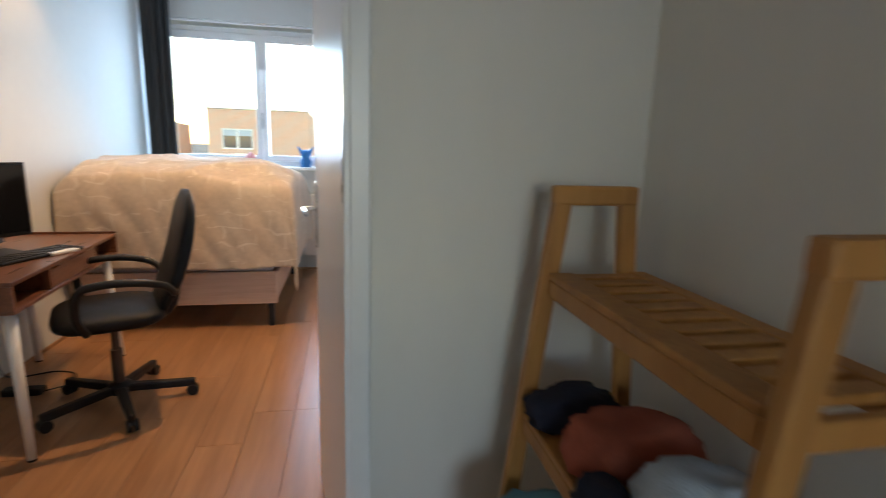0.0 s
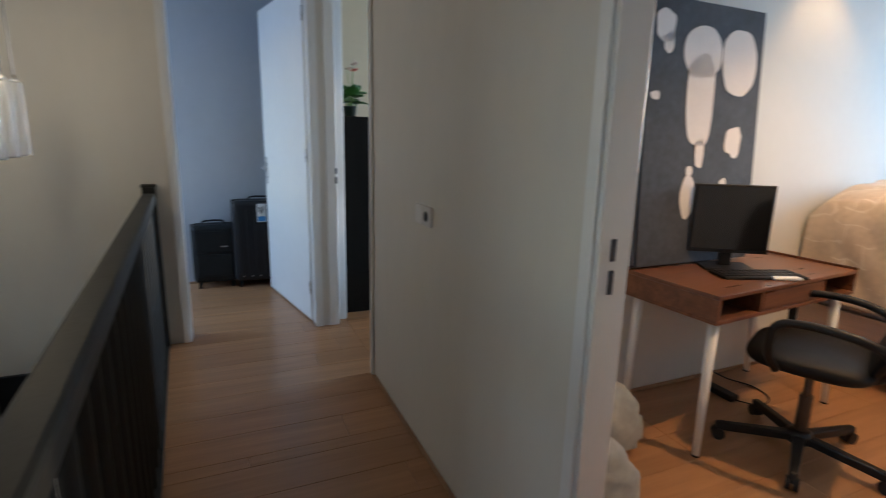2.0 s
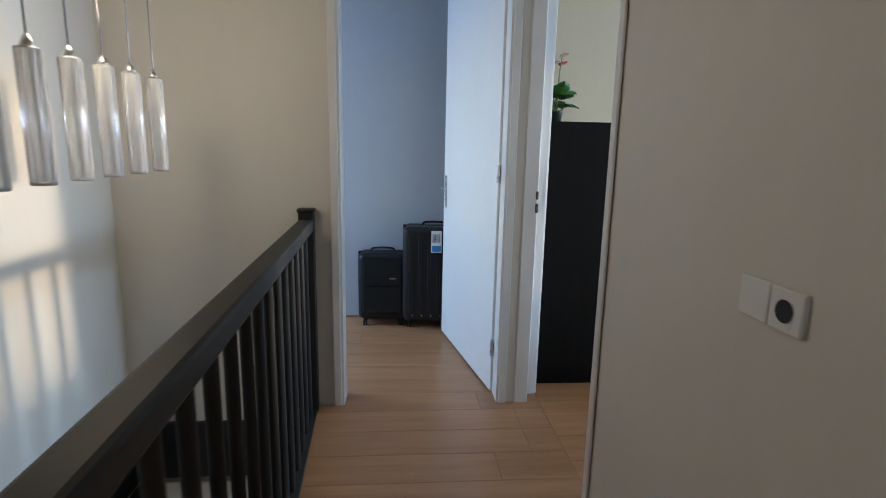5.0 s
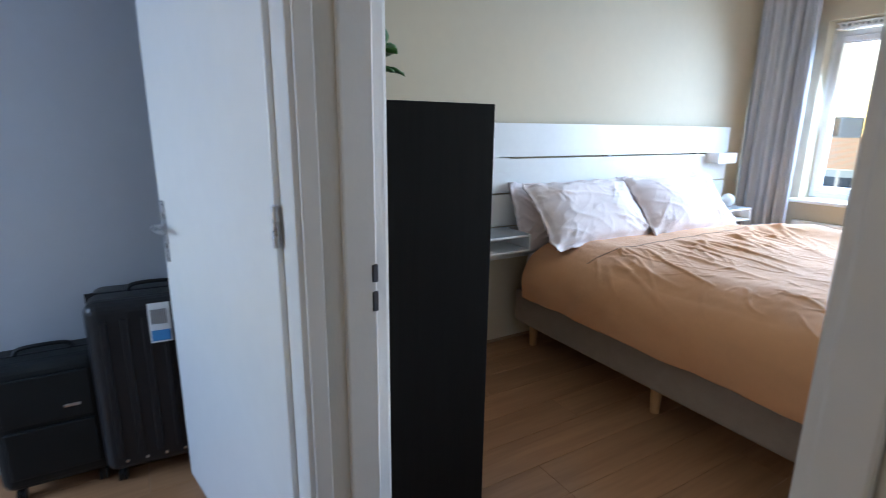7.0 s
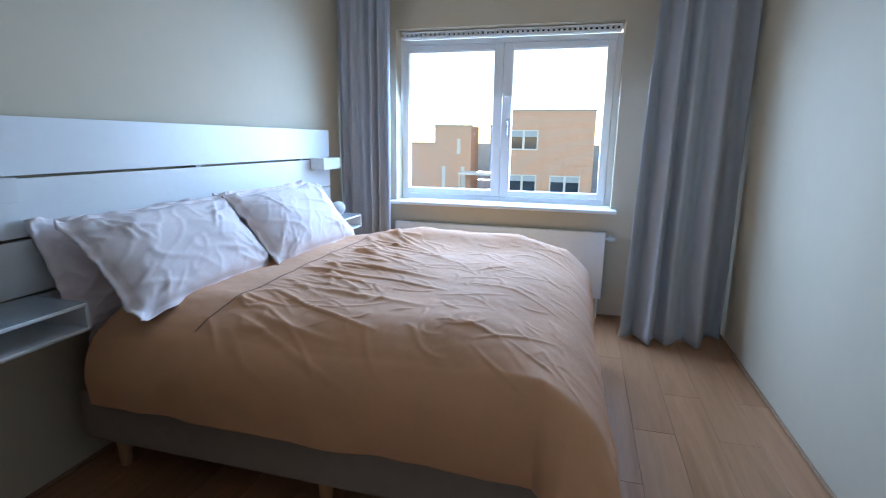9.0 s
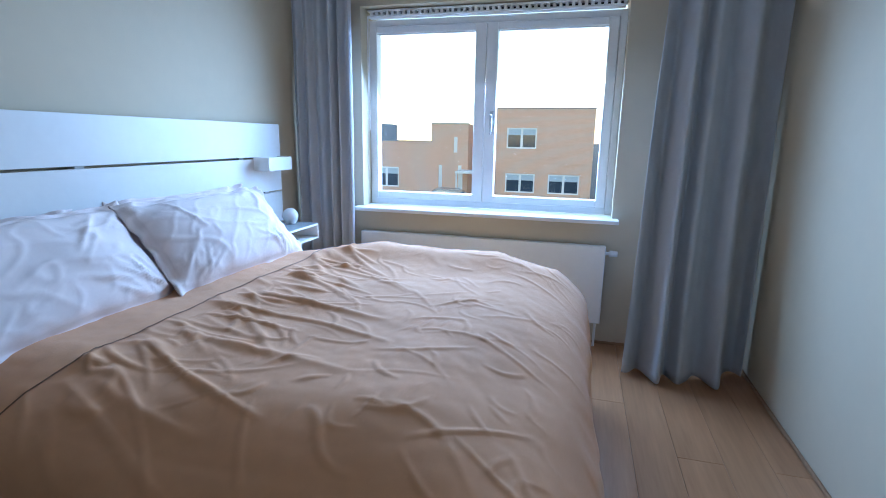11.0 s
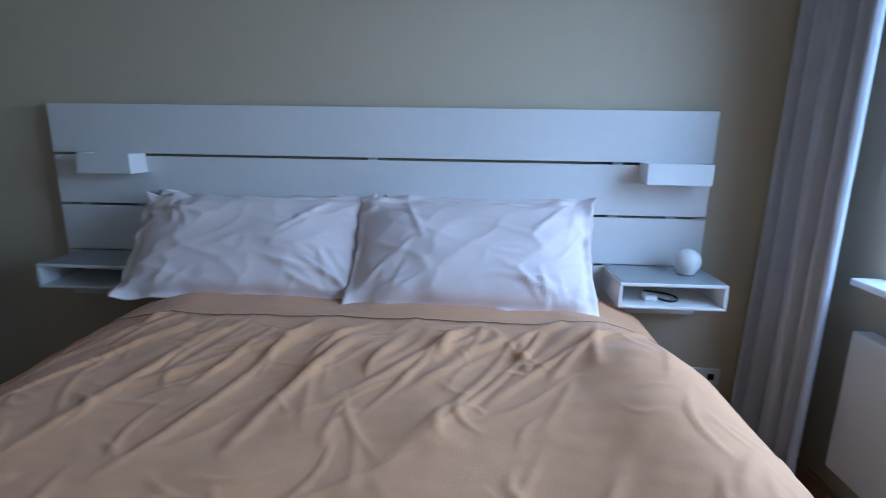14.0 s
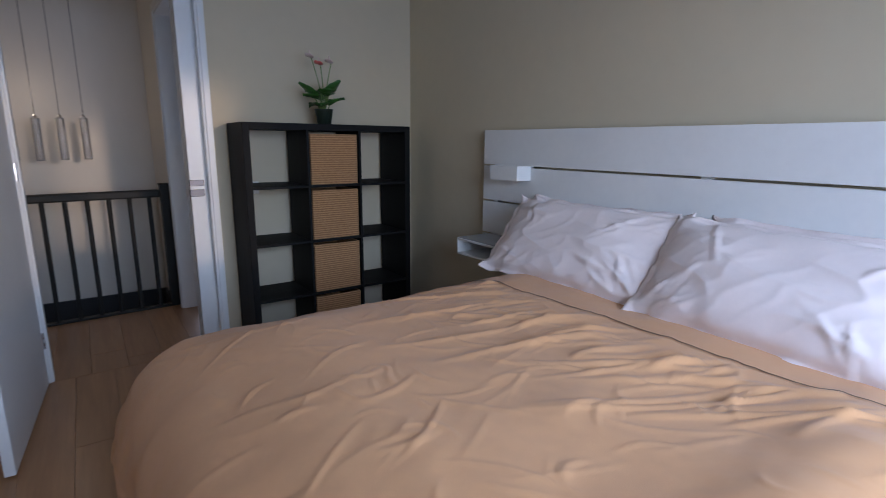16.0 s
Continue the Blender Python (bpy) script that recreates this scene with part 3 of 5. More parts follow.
def window(name, x0, x1, z0, z1, yf, panes, label, handle_x):
    """A timber window of two sashes; panes: the clear openings (xa, xb) from za to zb."""
    e = thing(name, (0, 0, 0), 0, label, "window", kind="structure")
    za, zb, px = panes
    fr = 0.045
    part("window_frame", boxes(((x0, yf, z0), (x0 + fr, yf + 0.11, z1)), ((x1 - fr, yf, z0), (x1, yf + 0.11, z1)), ((x0 + fr, yf, z0), (x1 - fr, yf + 0.11, z0 + fr)),
                               ((x0 + fr, yf, z1 - fr), (x1 - fr, yf + 0.11, z1)), bevel=0.004), M_PVC, e)
    mid = (px[0][1] + px[1][0]) / 2
    spans = ((x0 + fr + 0.002, mid - 0.002), (mid + 0.002, x1 - fr - 0.002))
    for (sa, sb), (pa, pb) in zip(spans, px):
        s = part("sash", boxes(((sa, yf - 0.014, z0 + fr + 0.002), (pa, yf + 0.06, z1 - fr - 0.002)), ((pb, yf - 0.014, z0 + fr + 0.002), (sb, yf + 0.06, z1 - fr - 0.002)),
                               ((pa, yf - 0.014, z0 + fr + 0.002), (pb, yf + 0.06, za)), ((pa, yf - 0.014, zb), (pb, yf + 0.06, z1 - fr - 0.002)), bevel=0.005), M_PVC, e)
        g = part("pane", boxes(((pa - 0.003, yf + 0.022, za - 0.003), (pb + 0.003, yf + 0.026, zb + 0.003))), M_PANE, s, "clear window glass")
        g.visible_shadow = False
    bm = boxes(((handle_x - 0.012, yf - 0.026, 1.40), (handle_x + 0.012, yf - 0.0145, 1.56)), bevel=0.004)
    h = part("window_handle", bm, M_CHROME, e, "pale metal window handle")
    part("lever", tube([(handle_x, yf - 0.022, 1.53), (handle_x, yf - 0.05, 1.53), (handle_x, yf - 0.055, 1.51), (handle_x, yf - 0.055, 1.40)], 0.008), M_CHROME, h, smooth=True)
    return e


window("window_1", -4.42, -2.66, 0.875, 2.185, 5.55, (0.970, 2.092, ((-4.358, -3.634), (-3.480, -2.769))), "white two-sash bedroom window over the radiator", -3.505)
window("window_2", -1.66, 0.10, 1.045, 2.33, 5.55, (1.145, 2.225, ((-1.60, -0.812), (-0.70, 0.03))), "white two-sash study window over the bed", -0.755)
structure("window_sill_bedroom", boxes(((-4.46, 5.30, 0.845), (-2.62, 5.55, 0.872)), bevel=0.006), M_WHITE, "white window sill over the radiator", "window sill")
structure("window_sill_study", boxes(((-1.69, 5.30, 1.013), (0.14, 5.55, 1.042)), bevel=0.006), M_WHITE, "white window sill behind the bed", "window sill")

# ventilation grille over the bedroom window
vent = tagged(put("ventilation_grille", boxes(((-4.40, 5.47, 2.186), (-2.68, 5.55, 2.20)), ((-4.40, 5.47, 2.222), (-2.68, 5.55, 2.236)), ((-4.40, 5.52, 2.20), (-2.68, 5.55, 2.222)), bevel=0.003), M_PVC), "slotted white ventilation strip above the window", "vent")
part("slot_backing", boxes(((-4.40, 5.512, 2.201), (-2.68, 5.518, 2.221))), M_BLACK, vent, "dark slots")
for k in range(44):
    x = -4.38 + k * 0.0392
    s = part("slat", boxes(((x, 5.472, 2.2005), (x + 0.020, 5.511, 2.2215))), M_PVC, vent)

# roller blind above the study window
blind = tagged(put("roller_blind", boxes(((-1.66, 5.43, 2.36), (0.10, 5.445, 2.60))), M_WHITE), "white roller blind drawn up above the window", "blind")
part("bottom_rail", rods(((-1.66, 5.437, 2.355), (0.10, 5.437, 2.355), 0.012)), M_PVC, blind)
part("roll", rods(((-1.68, 5.44, 2.585), (0.12, 5.44, 2.585), 0.03), seg=20), M_WHITE, blind, smooth=True)
cord = tagged(put("blind_cord", rods(((-4.395, 5.46, 1.50), (-4.395, 5.46, 2.19), 0.003), ((-4.385, 5.46, 1.42), (-4.385, 5.46, 2.19), 0.003)), M_PVC), "thin white pull cord beside the window", "cord")

# ---- the stairwell ----
structure("trim_stair_band", boxes(((-3.29, -0.9, -0.375), (-0.42, -0.875, -0.07)), ((-3.29, -0.875, -0.375), (-3.265, 0.0, -0.07)), bevel=0.004), M_BLACK, "black painted band round the stairwell", "trim")
structure("wall_stair_box", boxes(((-3.265, -0.79, -2.8), (-2.20, 0.0, -0.40))), M_WHITE, "white boxed-in top beside the stairs", "wall")
structure("trim_box_edge", boxes(((-3.265, -0.875, -2.8), (-2.20, -0.79, -0.385)), bevel=0.004), M_BLACK, "black ledge beside the stairs", "trim")
stairs = thing("stairs", (0, 0, 0), 0, "steep dark painted staircase down to the hall below", "stairs", kind="structure")
for k in range(9):
    x1 = -0.42 - 0.2 * k
    part("step", boxes(((x1 - 0.235, -0.87, -0.19 * (k + 1) - 0.03), (x1, -0.02, -0.19 * (k + 1))), bevel=0.006), M_BLACK, stairs)
    part("riser", boxes(((x1 - 0.012, -0.87, -0.19 * (k + 2) + 0.0), (x1, -0.02, -0.19 * (k + 1) - 0.03))), M_BLACK, stairs)
part("stringer", boxes(((-0.42, -0.875, -2.0), (-0.40, -0.02, -0.27))), M_BLACK, stairs)


def railing():
    e = thing("stair_railing", (-3.25, -0.01, 0), 3.4, "anthracite painted stair railing with round balusters", "railing")
    top = 0.975
    part("handrail", boxes(((0.03, -0.035, top - 0.06), (3.12, 0.035, top)), bevel=0.012), M_RAIL, e)
    part("bottom_rail", boxes(((0.0, -0.03, 0.0), (3.14, 0.03, 0.018)), bevel=0.004), M_RAIL, e)
    n = 21
    for k in range(n):
        x = 0.11 + k * (2.72 / (n - 1))
        part("baluster", rods(((x, 0, 0.018), (x, 0, top - 0.058), 0.016), seg=14), M_RAIL, e)
    part("newel_post", boxes(((-0.035, -0.035, 0.0), (0.03, 0.035, 1.008)), bevel=0.006), M_RAIL, e)
    part("newel_cap", boxes(((-0.038, -0.04, 1.008), (0.036, 0.04, 1.024)), bevel=0.005), M_RAIL, e)
    part("newel_post", boxes(((3.08, -0.034, 0.018), (3.14, 0.034, top - 0.061)), bevel=0.006), M_RAIL, e)
    part("side_post", boxes(((2.86, -0.19, -0.26), (2.935, -0.115, top - 0.01)), bevel=0.008), M_RAIL, e)
    return e


railing()


def chandelier():
    e = thing("glass_pendant_lamp", (0, 0, 0), 0, "row of hanging fluted glass tubes on thin wires", "pendant lamp")
    part("ceiling_bar", boxes(((-2.90, -0.47, H - 0.03), (-1.75, -0.41, H)), bevel=0.006), M_CHROME, e)
    for k in range(7):
        x = -1.861 - 0.154 * k
        y = -0.44
        z0, z1 = 1.184 + 0.0035 * k, 1.507 + 0.004 * k
        # a fluted wall: outer lobes, plain bore
        seg, bm = 32, bmesh.new()
        prof = [(0.025, z0), (0.027, z0 + 0.004), (0.027, z1 - 0.004), (0.025, z1), (0.019, z1 - 0.006), (0.019, z0 + 0.012)]
        flute = lambda r, j: r * (1 + 0.07 * math.cos(8 * 2 * math.pi * j / seg)) if r > 0.02 else r
        rings = [[bm.verts.new((x + flute(r, j) * math.cos(2 * math.pi * j / seg), y + flute(r, j) * math.sin(2 * math.pi * j / seg), z)) for j in range(seg)] for r, z in prof]
        for a, b in zip(rings, rings[1:] + rings[:1]):
            for j in range(seg):
                bm.faces.new((a[j], a[(j + 1) % seg], b[(j + 1) % seg], b[j]))
        t = part("glass_tube", bm, M_TUBE, e, "milky fluted glass tube", smooth=True)
        part("socket", lathe([(0.006, z1 - 0.002), (0.016, z1 + 0.001), (0.016, z1 + 0.008), (0.005, z1 + 0.03)], 14, (x, y, 0)), M_CHROME, t, "chrome cap", smooth=True)
        part("wire", rods(((x, y, z1 + 0.028), (x, y, H - 0.03), 0.0025), seg=6), M_STEEL, t)
    return e


chandelier()

# wall socket and switch in the hall
plate = tagged(put("wall_socket", boxes(((-1.675, 1.108, 0.99), (-1.595, 1.12, 1.07)), ((-1.757, 1.108, 0.99), (-1.677, 1.12, 1.07)), bevel=0.005), M_WHITE), "white double wall socket and switch plate", "wall socket")
part("socket_hole", lathe([(0.002, -0.001), (0.019, -0.001), (0.021, 0.001), (0.002, 0.001)], 18), M_BLACK, plate, "dark round socket opening")
plate.children[0].matrix_local = pose(-1.635, 1.1065, 1.03, 90, 0, 0)


# ---- bamboo ladder shelf and laundry ----
def ladder_shelf():
    e = thing("ladder_shelf", (0, 0, 0), 0, "bamboo ladder shelf with slatted tiers against the wall", "shelf")
    xb = 0.63
    xf = lambda z: 0.434 + (0.30 - 0.434) * (1.205 - z) / 1.205     # front post leans outwards below
    for y in (0.985, 0.468):
        m = Matrix.Translation((0, y, 0))
        bm = bmesh.new()
        vs = box(bm, (-0.017, -0.011, 0), (0.017, 0.011, 1.205), 0.004)
        for v in bm.verts:
            v.co.x += xf(v.co.z)
            v.co.y += y
        part("front_post", bm, M_BAMBOO, e)
        bm = bmesh.new()
        box(bm, (-0.016, -0.012, 0), (0.016, 0.012, 1.205), 0.004)
        for v in bm.verts:
            v.co.x += 0.556 + (0.645 - 0.556) * (1.205 - v.co.z) / 1.205
            v.co.y += y
        part("back_post", bm, M_BAMBOO, e)
        part("top_bar", boxes(((0.414, y - 0.0135, 1.174), (0.574, y + 0.0135, 1.208)), bevel=0.005), M_BAMBOO, e)
    for z in (1.045, 0.775, 0.50, 0.20):
        x0, x1 = xf(z) - 0.005, 0.60
        part("shelf_rail", boxes(((x0, 0.492, z - 0.035), (x0 + 0.016, 0.973, z - 0.004)), bevel=0.003), M_BAMBOO, e)
        part("shelf_rail", boxes(((x1 - 0.016, 0.492, z - 0.035), (x1, 0.973, z - 0.004)), bevel=0.003), M_BAMBOO, e)
        for y in (0.482, 0.967):
            part("end_rail", boxes(((x0 + 0.016, y - 0.004, z - 0.035), (x1 - 0.016, y + 0.012, z - 0.004)), bevel=0.003), M_BAMBOO, e)
        part("front_board", boxes(((x0, 0.492, z - 0.004), (x0 + 0.046, 0.973, z + 0.008)), bevel=0.003), M_BAMBOO, e)
        part("back_board", boxes(((x1 - 0.03, 0.492, z - 0.004), (x1, 0.973, z + 0.008)), bevel=0.003), M_BAMBOO, e)
        for k in range(11):
            y = 0.494 + k * 0.0435
            part("slat", boxes(((x0 + 0.0465, y + 0.007, z - 0.004), (x1 - 0.0305, y + 0.0365, z + 0.007)), bevel=0.002), M_BAMBOO, e)
    return e


ladder_shelf()


def cloth_heap(name, at, size, mat, label, seed, category="laundry"):
    """A soft heap of folded cloth: a lumpy rounded body with creases, flat below."""
    bm = bmesh.new()
    bmesh.ops.create_icosphere(bm, subdivisions=4, radius=1)
    for v in bm.verts:
        c = v.co.copy()
        w = 1 + 0.22 * nz(c.x * 1.6 + seed, c.y * 1.6, c.z * 1.6) + 0.16 * abs(nz(c.x * 3 + seed, c.y * 3, c.z * 5)) - 0.07 * max(0.0, ridged(c.x * 1.5 + c.y + seed, c.y * 1.4 - c.z, seed)) ** 5
        c = Vector((math.copysign(abs(c.x) ** 0.7, c.x), math.copysign(abs(c.y) ** 0.7, c.y), c.z)) * w
        z = c.z if c.z > 0 else c.z * 0.35
        v.co = (at[0] + c.x * size[0], at[1] + c.y * size[1], at[2] + 0.30 * size[2] + z * size[2])
    zmin = min(v.co.z for v in bm.verts)
    for v in bm.verts:
        v.co.z = max(at[2], v.co.z - (zmin - at[2]) * 0.9)
    return tagged(put(name, bm, mat, smooth=True), label, category)


cloth_heap("folded_garment", (0.455, 0.925, 0.783), (0.085, 0.050, 0.050), M_NAVY, "navy cotton garment heaped on the ladder shelf", 1)
cloth_heap("folded_garment", (0.495, 0.795, 0.783), (0.105, 0.072, 0.056), M_RUST, "rust red garment heaped on the ladder shelf", 5)
cloth_heap("folded_towel", (0.515, 0.655, 0.783), (0.090, 0.066, 0.062), M_PALEBLUE, "pale blue-grey towel folded on the ladder shelf", 9)
cloth_heap("folded_garment", (0.395, 0.695, 0.783), (0.034, 0.045, 0.036), M_NAVY, "dark blue sock rolled up on the ladder shelf", 14)
cloth_heap("folded_garment", (0.47, 0.545, 0.783), (0.11, 0.048, 0.045), M_NAVY, "dark blue garment lying on the ladder shelf", 12)
cloth_heap("folded_towel", (0.39, 0.90, 0.508), (0.115, 0.065, 0.11), M_TEAL, "teal bath towel on the lower ladder shelf", 17)
cloth_heap("folded_towel", (0.44, 0.70, 0.508), (0.12, 0.085, 0.08), M_PALEBLUE, "pale towel on the lower ladder shelf", 21)


# ---- study: desk, chair, screen, canvas, bed ----
WX = -1.73


def desk():
    e = thing("writing_desk", (-1.652, 2.15, 0), 4.5, "walnut writing desk with open compartments and white legs", "desk")
    d, w, top, h = 0.50, 1.10, 0.735, 0.125
    part("tabletop", boxes(((0.012, 0, top - 0.018), (d, w, top)), bevel=0.003), M_WALNUT, e)
    part("bottom_board", boxes(((0.012, 0, top - h), (d, w, top - h + 0.016)), bevel=0.003), M_WALNUT, e)
    z0, z1 = top - h + 0.016, top - 0.018
    part("side_panel", boxes(((0.012, 0, z0), (d, 0.016, z1))), M_WALNUT, e)
    part("side_panel", boxes(((0.012, w - 0.016, z0), (d, w, z1))), M_WALNUT, e)
    part("back_panel", boxes(((0.012, 0.016, z0), (0.026, w - 0.016, z1))), M_WALNUT, e)
    part("divider", boxes(((0.026, 0.30, z0), (d - 0.004, 0.314, z1))), M_WALNUT, e)
    part("divider", boxes(((0.026, 0.80, z0), (d - 0.004, 0.814, z1))), M_WALNUT, e)
    part("drawer_front", boxes(((d - 0.022, 0.318, z0 + 0.003), (d - 0.004, 0.796, z1 - 0.003)), bevel=0.003), M_WALNUT, e)
    part("raised_edge", boxes(((0.012, w - 0.014, top), (d, w, top + 0.012)), ((0.012, 0.0, top), (0.026, w - 0.014, top + 0.012)), bevel=0.002), M_WALNUT, e)
    for x, y, dx, dy in ((0.06, 0.06, -0.0, -0.02), (d - 0.05, 0.06, 0.03, -0.04), (0.06, w - 0.06, 0, 0.03), (d - 0.05, w - 0.06, 0.03, 0.03)):
        leg = part("leg", rods(((x + dx, y + dy, 0.008), (x, y, top - h), 0.0145, 0.024), seg=18), M_WHITE, e, "white tapered leg", smooth=True)
        part("foot_cap", lathe([(0.012, 0), (0.016, 0.002), (0.016, 0.01), (0.012, 0.011)], 14, (x + dx, y + dy, 0)), M_PLASTIC, leg)
    return e


desk()


def canvas():
    """A dark canvas that leans on the wall, with pale abstract shapes."""
    e = thing("canvas_painting", (-1.60, 2.18, 0.747), 0, "large slate-dark canvas with pale abstract shapes leaning on the wall", "painting")
    w, h, lean = 0.765, 1.235, 0.085
    sh = Matrix(((1, 0, -lean / h, 0), (0, 1, 0, 0), (0, 0, 1, 0), (0, 0, 0, 1)))
    bm = boxes(((-0.022, 0, 0), (0.0, w, h)), bevel=0.004)
    bmesh.ops.transform(bm, matrix=sh, verts=bm.verts)
    part("stretched_canvas", bm, M_CANVAS, e)

    def blob(cy, cz, ry, rz, k=0.12, seed=0, p=2.4, cut=None):
        bm = bmesh.new()
        ring = []
        for i in range(40):
            a = 2 * math.pi * i / 40
            r = 1 + k * nz(math.cos(a) * 1.3 + seed, math.sin(a) * 1.3, seed)
            yy = cy + ry * r * math.copysign(abs(math.cos(a)) ** (2 / p), math.cos(a))
            zz = cz + rz * r * math.copysign(abs(math.sin(a)) ** (2 / p), math.sin(a))
            ring.append(bm.verts.new((0.0012, yy, zz)))
        f = bm.faces.new(ring)
        ex = bmesh.ops.extrude_face_region(bm, geom=[f])
        for v in [g for g in ex["geom"] if isinstance(g, bmesh.types.BMVert)]:
            v.co.x += 0.0015
        bmesh.ops.transform(bm, matrix=sh, verts=bm.verts)
        part("painted_shape", bm, M_CHALK, e, "chalk white painted shape")

    blob(0.10, 1.11, 0.060, 0.070, 0.3, 3)
    blob(0.12, 1.04, 0.03, 0.05, 0.3, 8)
    blob(0.055, 0.80, 0.03, 0.018, 0.3, 4)
    blob(0.345, 1.01, 0.125, 0.115, 0.10, 1)
    blob(0.345, 0.79, 0.090, 0.21, 0.10, 6, 3.0)
    blob(0.36, 0.545, 0.03, 0.07, 0.3, 7)
    blob(0.595, 0.98, 0.120, 0.155, 0.10, 2)
    blob(0.595, 0.60, 0.055, 0.075, 0.35, 11)
    blob(0.30, 0.455, 0.022, 0.024, 0.1, 5)
    blob(0.30, 0.33, 0.05, 0.11, 0.1, 9, 1.8)
    blob(0.54, 0.37, 0.028, 0.045, 0.2, 10)
    return e


canvas()


def monitor():
    e = thing("computer_screen", (-1.50, 2.66, 0.735), -32, "black flat computer screen standing on the desk", "monitor")
    part("bezel", boxes(((-0.022, -0.185, 0.075), (0.0, 0.185, 0.41)), bevel=0.005), M_PLASTIC, e)
    part("screen", boxes(((0.0005, -0.174, 0.093), (0.002, 0.174, 0.399))), M_SCREEN, e, "dark switched-off screen")
    part("stand_neck", boxes(((-0.03, -0.03, 0.008), (-0.012, 0.03, 0.1)), bevel=0.004), M_PLASTIC, e)
    part("stand_foot", boxes(((-0.10, -0.12, 0.0), (0.08, 0.12, 0.01)), bevel=0.004), M_PLASTIC, e)
    return e


monitor()
kb = tagged(put("keyboard", boxes(((-0.07, -0.20, 0), (0.07, 0.20, 0.014)), bevel=0.005), M_PLASTIC), "small black keyboard on the walnut desk", "keyboard")
kb.matrix_world = pose(-1.33, 2.66, 0.735, 0, 0, -20)
part("key_field", boxes(*[((-0.058 + r * 0.03, -0.188 + c * 0.0315, 0.014), (-0.034 + r * 0.03, -0.162 + c * 0.0315, 0.018)) for r in range(4) for c in range(12)]), M_PLASTIC, kb)
remote = tagged(put("remote_control", boxes(((-0.02, -0.065, 0), (0.02, 0.065, 0.016)), bevel=0.006), M_PAPER), "white remote control on the desk", "remote")
remote.matrix_world = pose(-1.235, 2.72, 0.735, 0, 0, -25)


def office_chair():
    e = thing("office_chair", (-1.03, 2.66, 0), 204, "black leatherette swivel chair with armrests, turned to the desk", "chair")
    # local +x is where the sitter looks
    base = part("base", lathe([(0.03, 0.055), (0.05, 0.06), (0.05, 0.105), (0.032, 0.115)], 20), M_PLASTIC, e, smooth=True)
    for k in range(5):
        a = 2 * math.pi * (k + 0.32) / 5
        c, s = math.cos(a), math.sin(a)
        bm = bmesh.new()
        vs = box(bm, (0.03, -0.024, 0.062), (0.33, 0.024, 0.10), 0.008)
        for v in bm.verts:
            t = (v.co.x - 0.03) / 0.30
            v.co.y *= 1 - 0.35 * t
            v.co.z -= 0.018 * t
        bmesh.ops.rotate(bm, verts=bm.verts, cent=(0, 0, 0), matrix=Matrix.Rotation(a, 3, 'Z'))
        arm = part("base_arm", bm, M_PLASTIC, e)
        bm = bmesh.new()
        for off in (-0.014, 0.014):
            p = Vector((0.315 * c, 0.315 * s, 0.027))
            n = Vector((-s, c, 0))
            rod(bm, p + n * (off - 0.009), p + n * (off + 0.009), 0.027, seg=18)
        rod(bm, (0.315 * c, 0.315 * s, 0.03), (0.315 * c, 0.315 * s, 0.07), 0.010)
        part("caster", bm, M_PLASTIC, arm, "black twin-wheel caster")
    part("gas_lift", rods(((0, 0, 0.10), (0, 0, 0.28), 0.026), ((0, 0, 0.28), (0, 0, 0.40), 0.016), seg=18), M_STEEL, e, smooth=False)
    part("tilt_mechanism", boxes(((-0.09, -0.06, 0.39), (0.09, 0.06, 0.425)), bevel=0.008), M_PLASTIC, e)
    part("tilt_lever", rods(((0.02, -0.06, 0.40), (0.02, -0.22, 0.395), 0.006)), M_PLASTIC, e)

    def cushion(sx, sy, sz, nu=18, p=4.0, seed=0):
        bm = bmesh.new()
        bmesh.ops.create_icosphere(bm, subdivisions=4, radius=1)
        for v in bm.verts:
            c = v.co
            r = (abs(c.x) ** p + abs(c.y) ** p + abs(c.z) ** 2.5) ** (-1 / p)
            v.co = Vector((c.x * r * sx, c.y * r * sy, c.z * r * sz * (1 + 0.06 * nz(c.x * 3 + seed, c.y * 3, c.z))))
        return bm

    bm = cushion(0.225, 0.245, 0.05)
    bmesh.ops.translate(bm, verts=bm.verts, vec=(0.01, 0, 0.468))
    part("seat", bm, M_LEATHER, e, smooth=True)
    bm = cushion(0.036, 0.225, 0.30, seed=4)
    for v in bm.verts:
        z = v.co.z
        v.co.x += -0.17 * ((z + 0.30) / 0.6) - 0.03 * math.sin((z + 0.3) / 0.6 * math.pi)
    bmesh.ops.translate(bm, verts=bm.verts, vec=(-0.175, 0, 0.735))
    part("backrest", bm, M_LEATHER, e, smooth=True)
    part("back_bracket", tube([(-0.06, 0, 0.41), (-0.19, 0, 0.415), (-0.255, 0, 0.47), (-0.28, 0, 0.60)], 0.02), M_PLASTIC, e, smooth=True)
    for s in (-1, 1):
        part("armrest", tube([(0.10, s * 0.235, 0.445), (0.13, s * 0.275, 0.52), (0.12, s * 0.285, 0.635), (0.04, s * 0.285, 0.665), (-0.10, s * 0.285, 0.66), (-0.20, s * 0.27, 0.63), (-0.24, s * 0.235, 0.585)], 0.017, 10), M_PLASTIC, e, smooth=True)
    return e


office_chair()


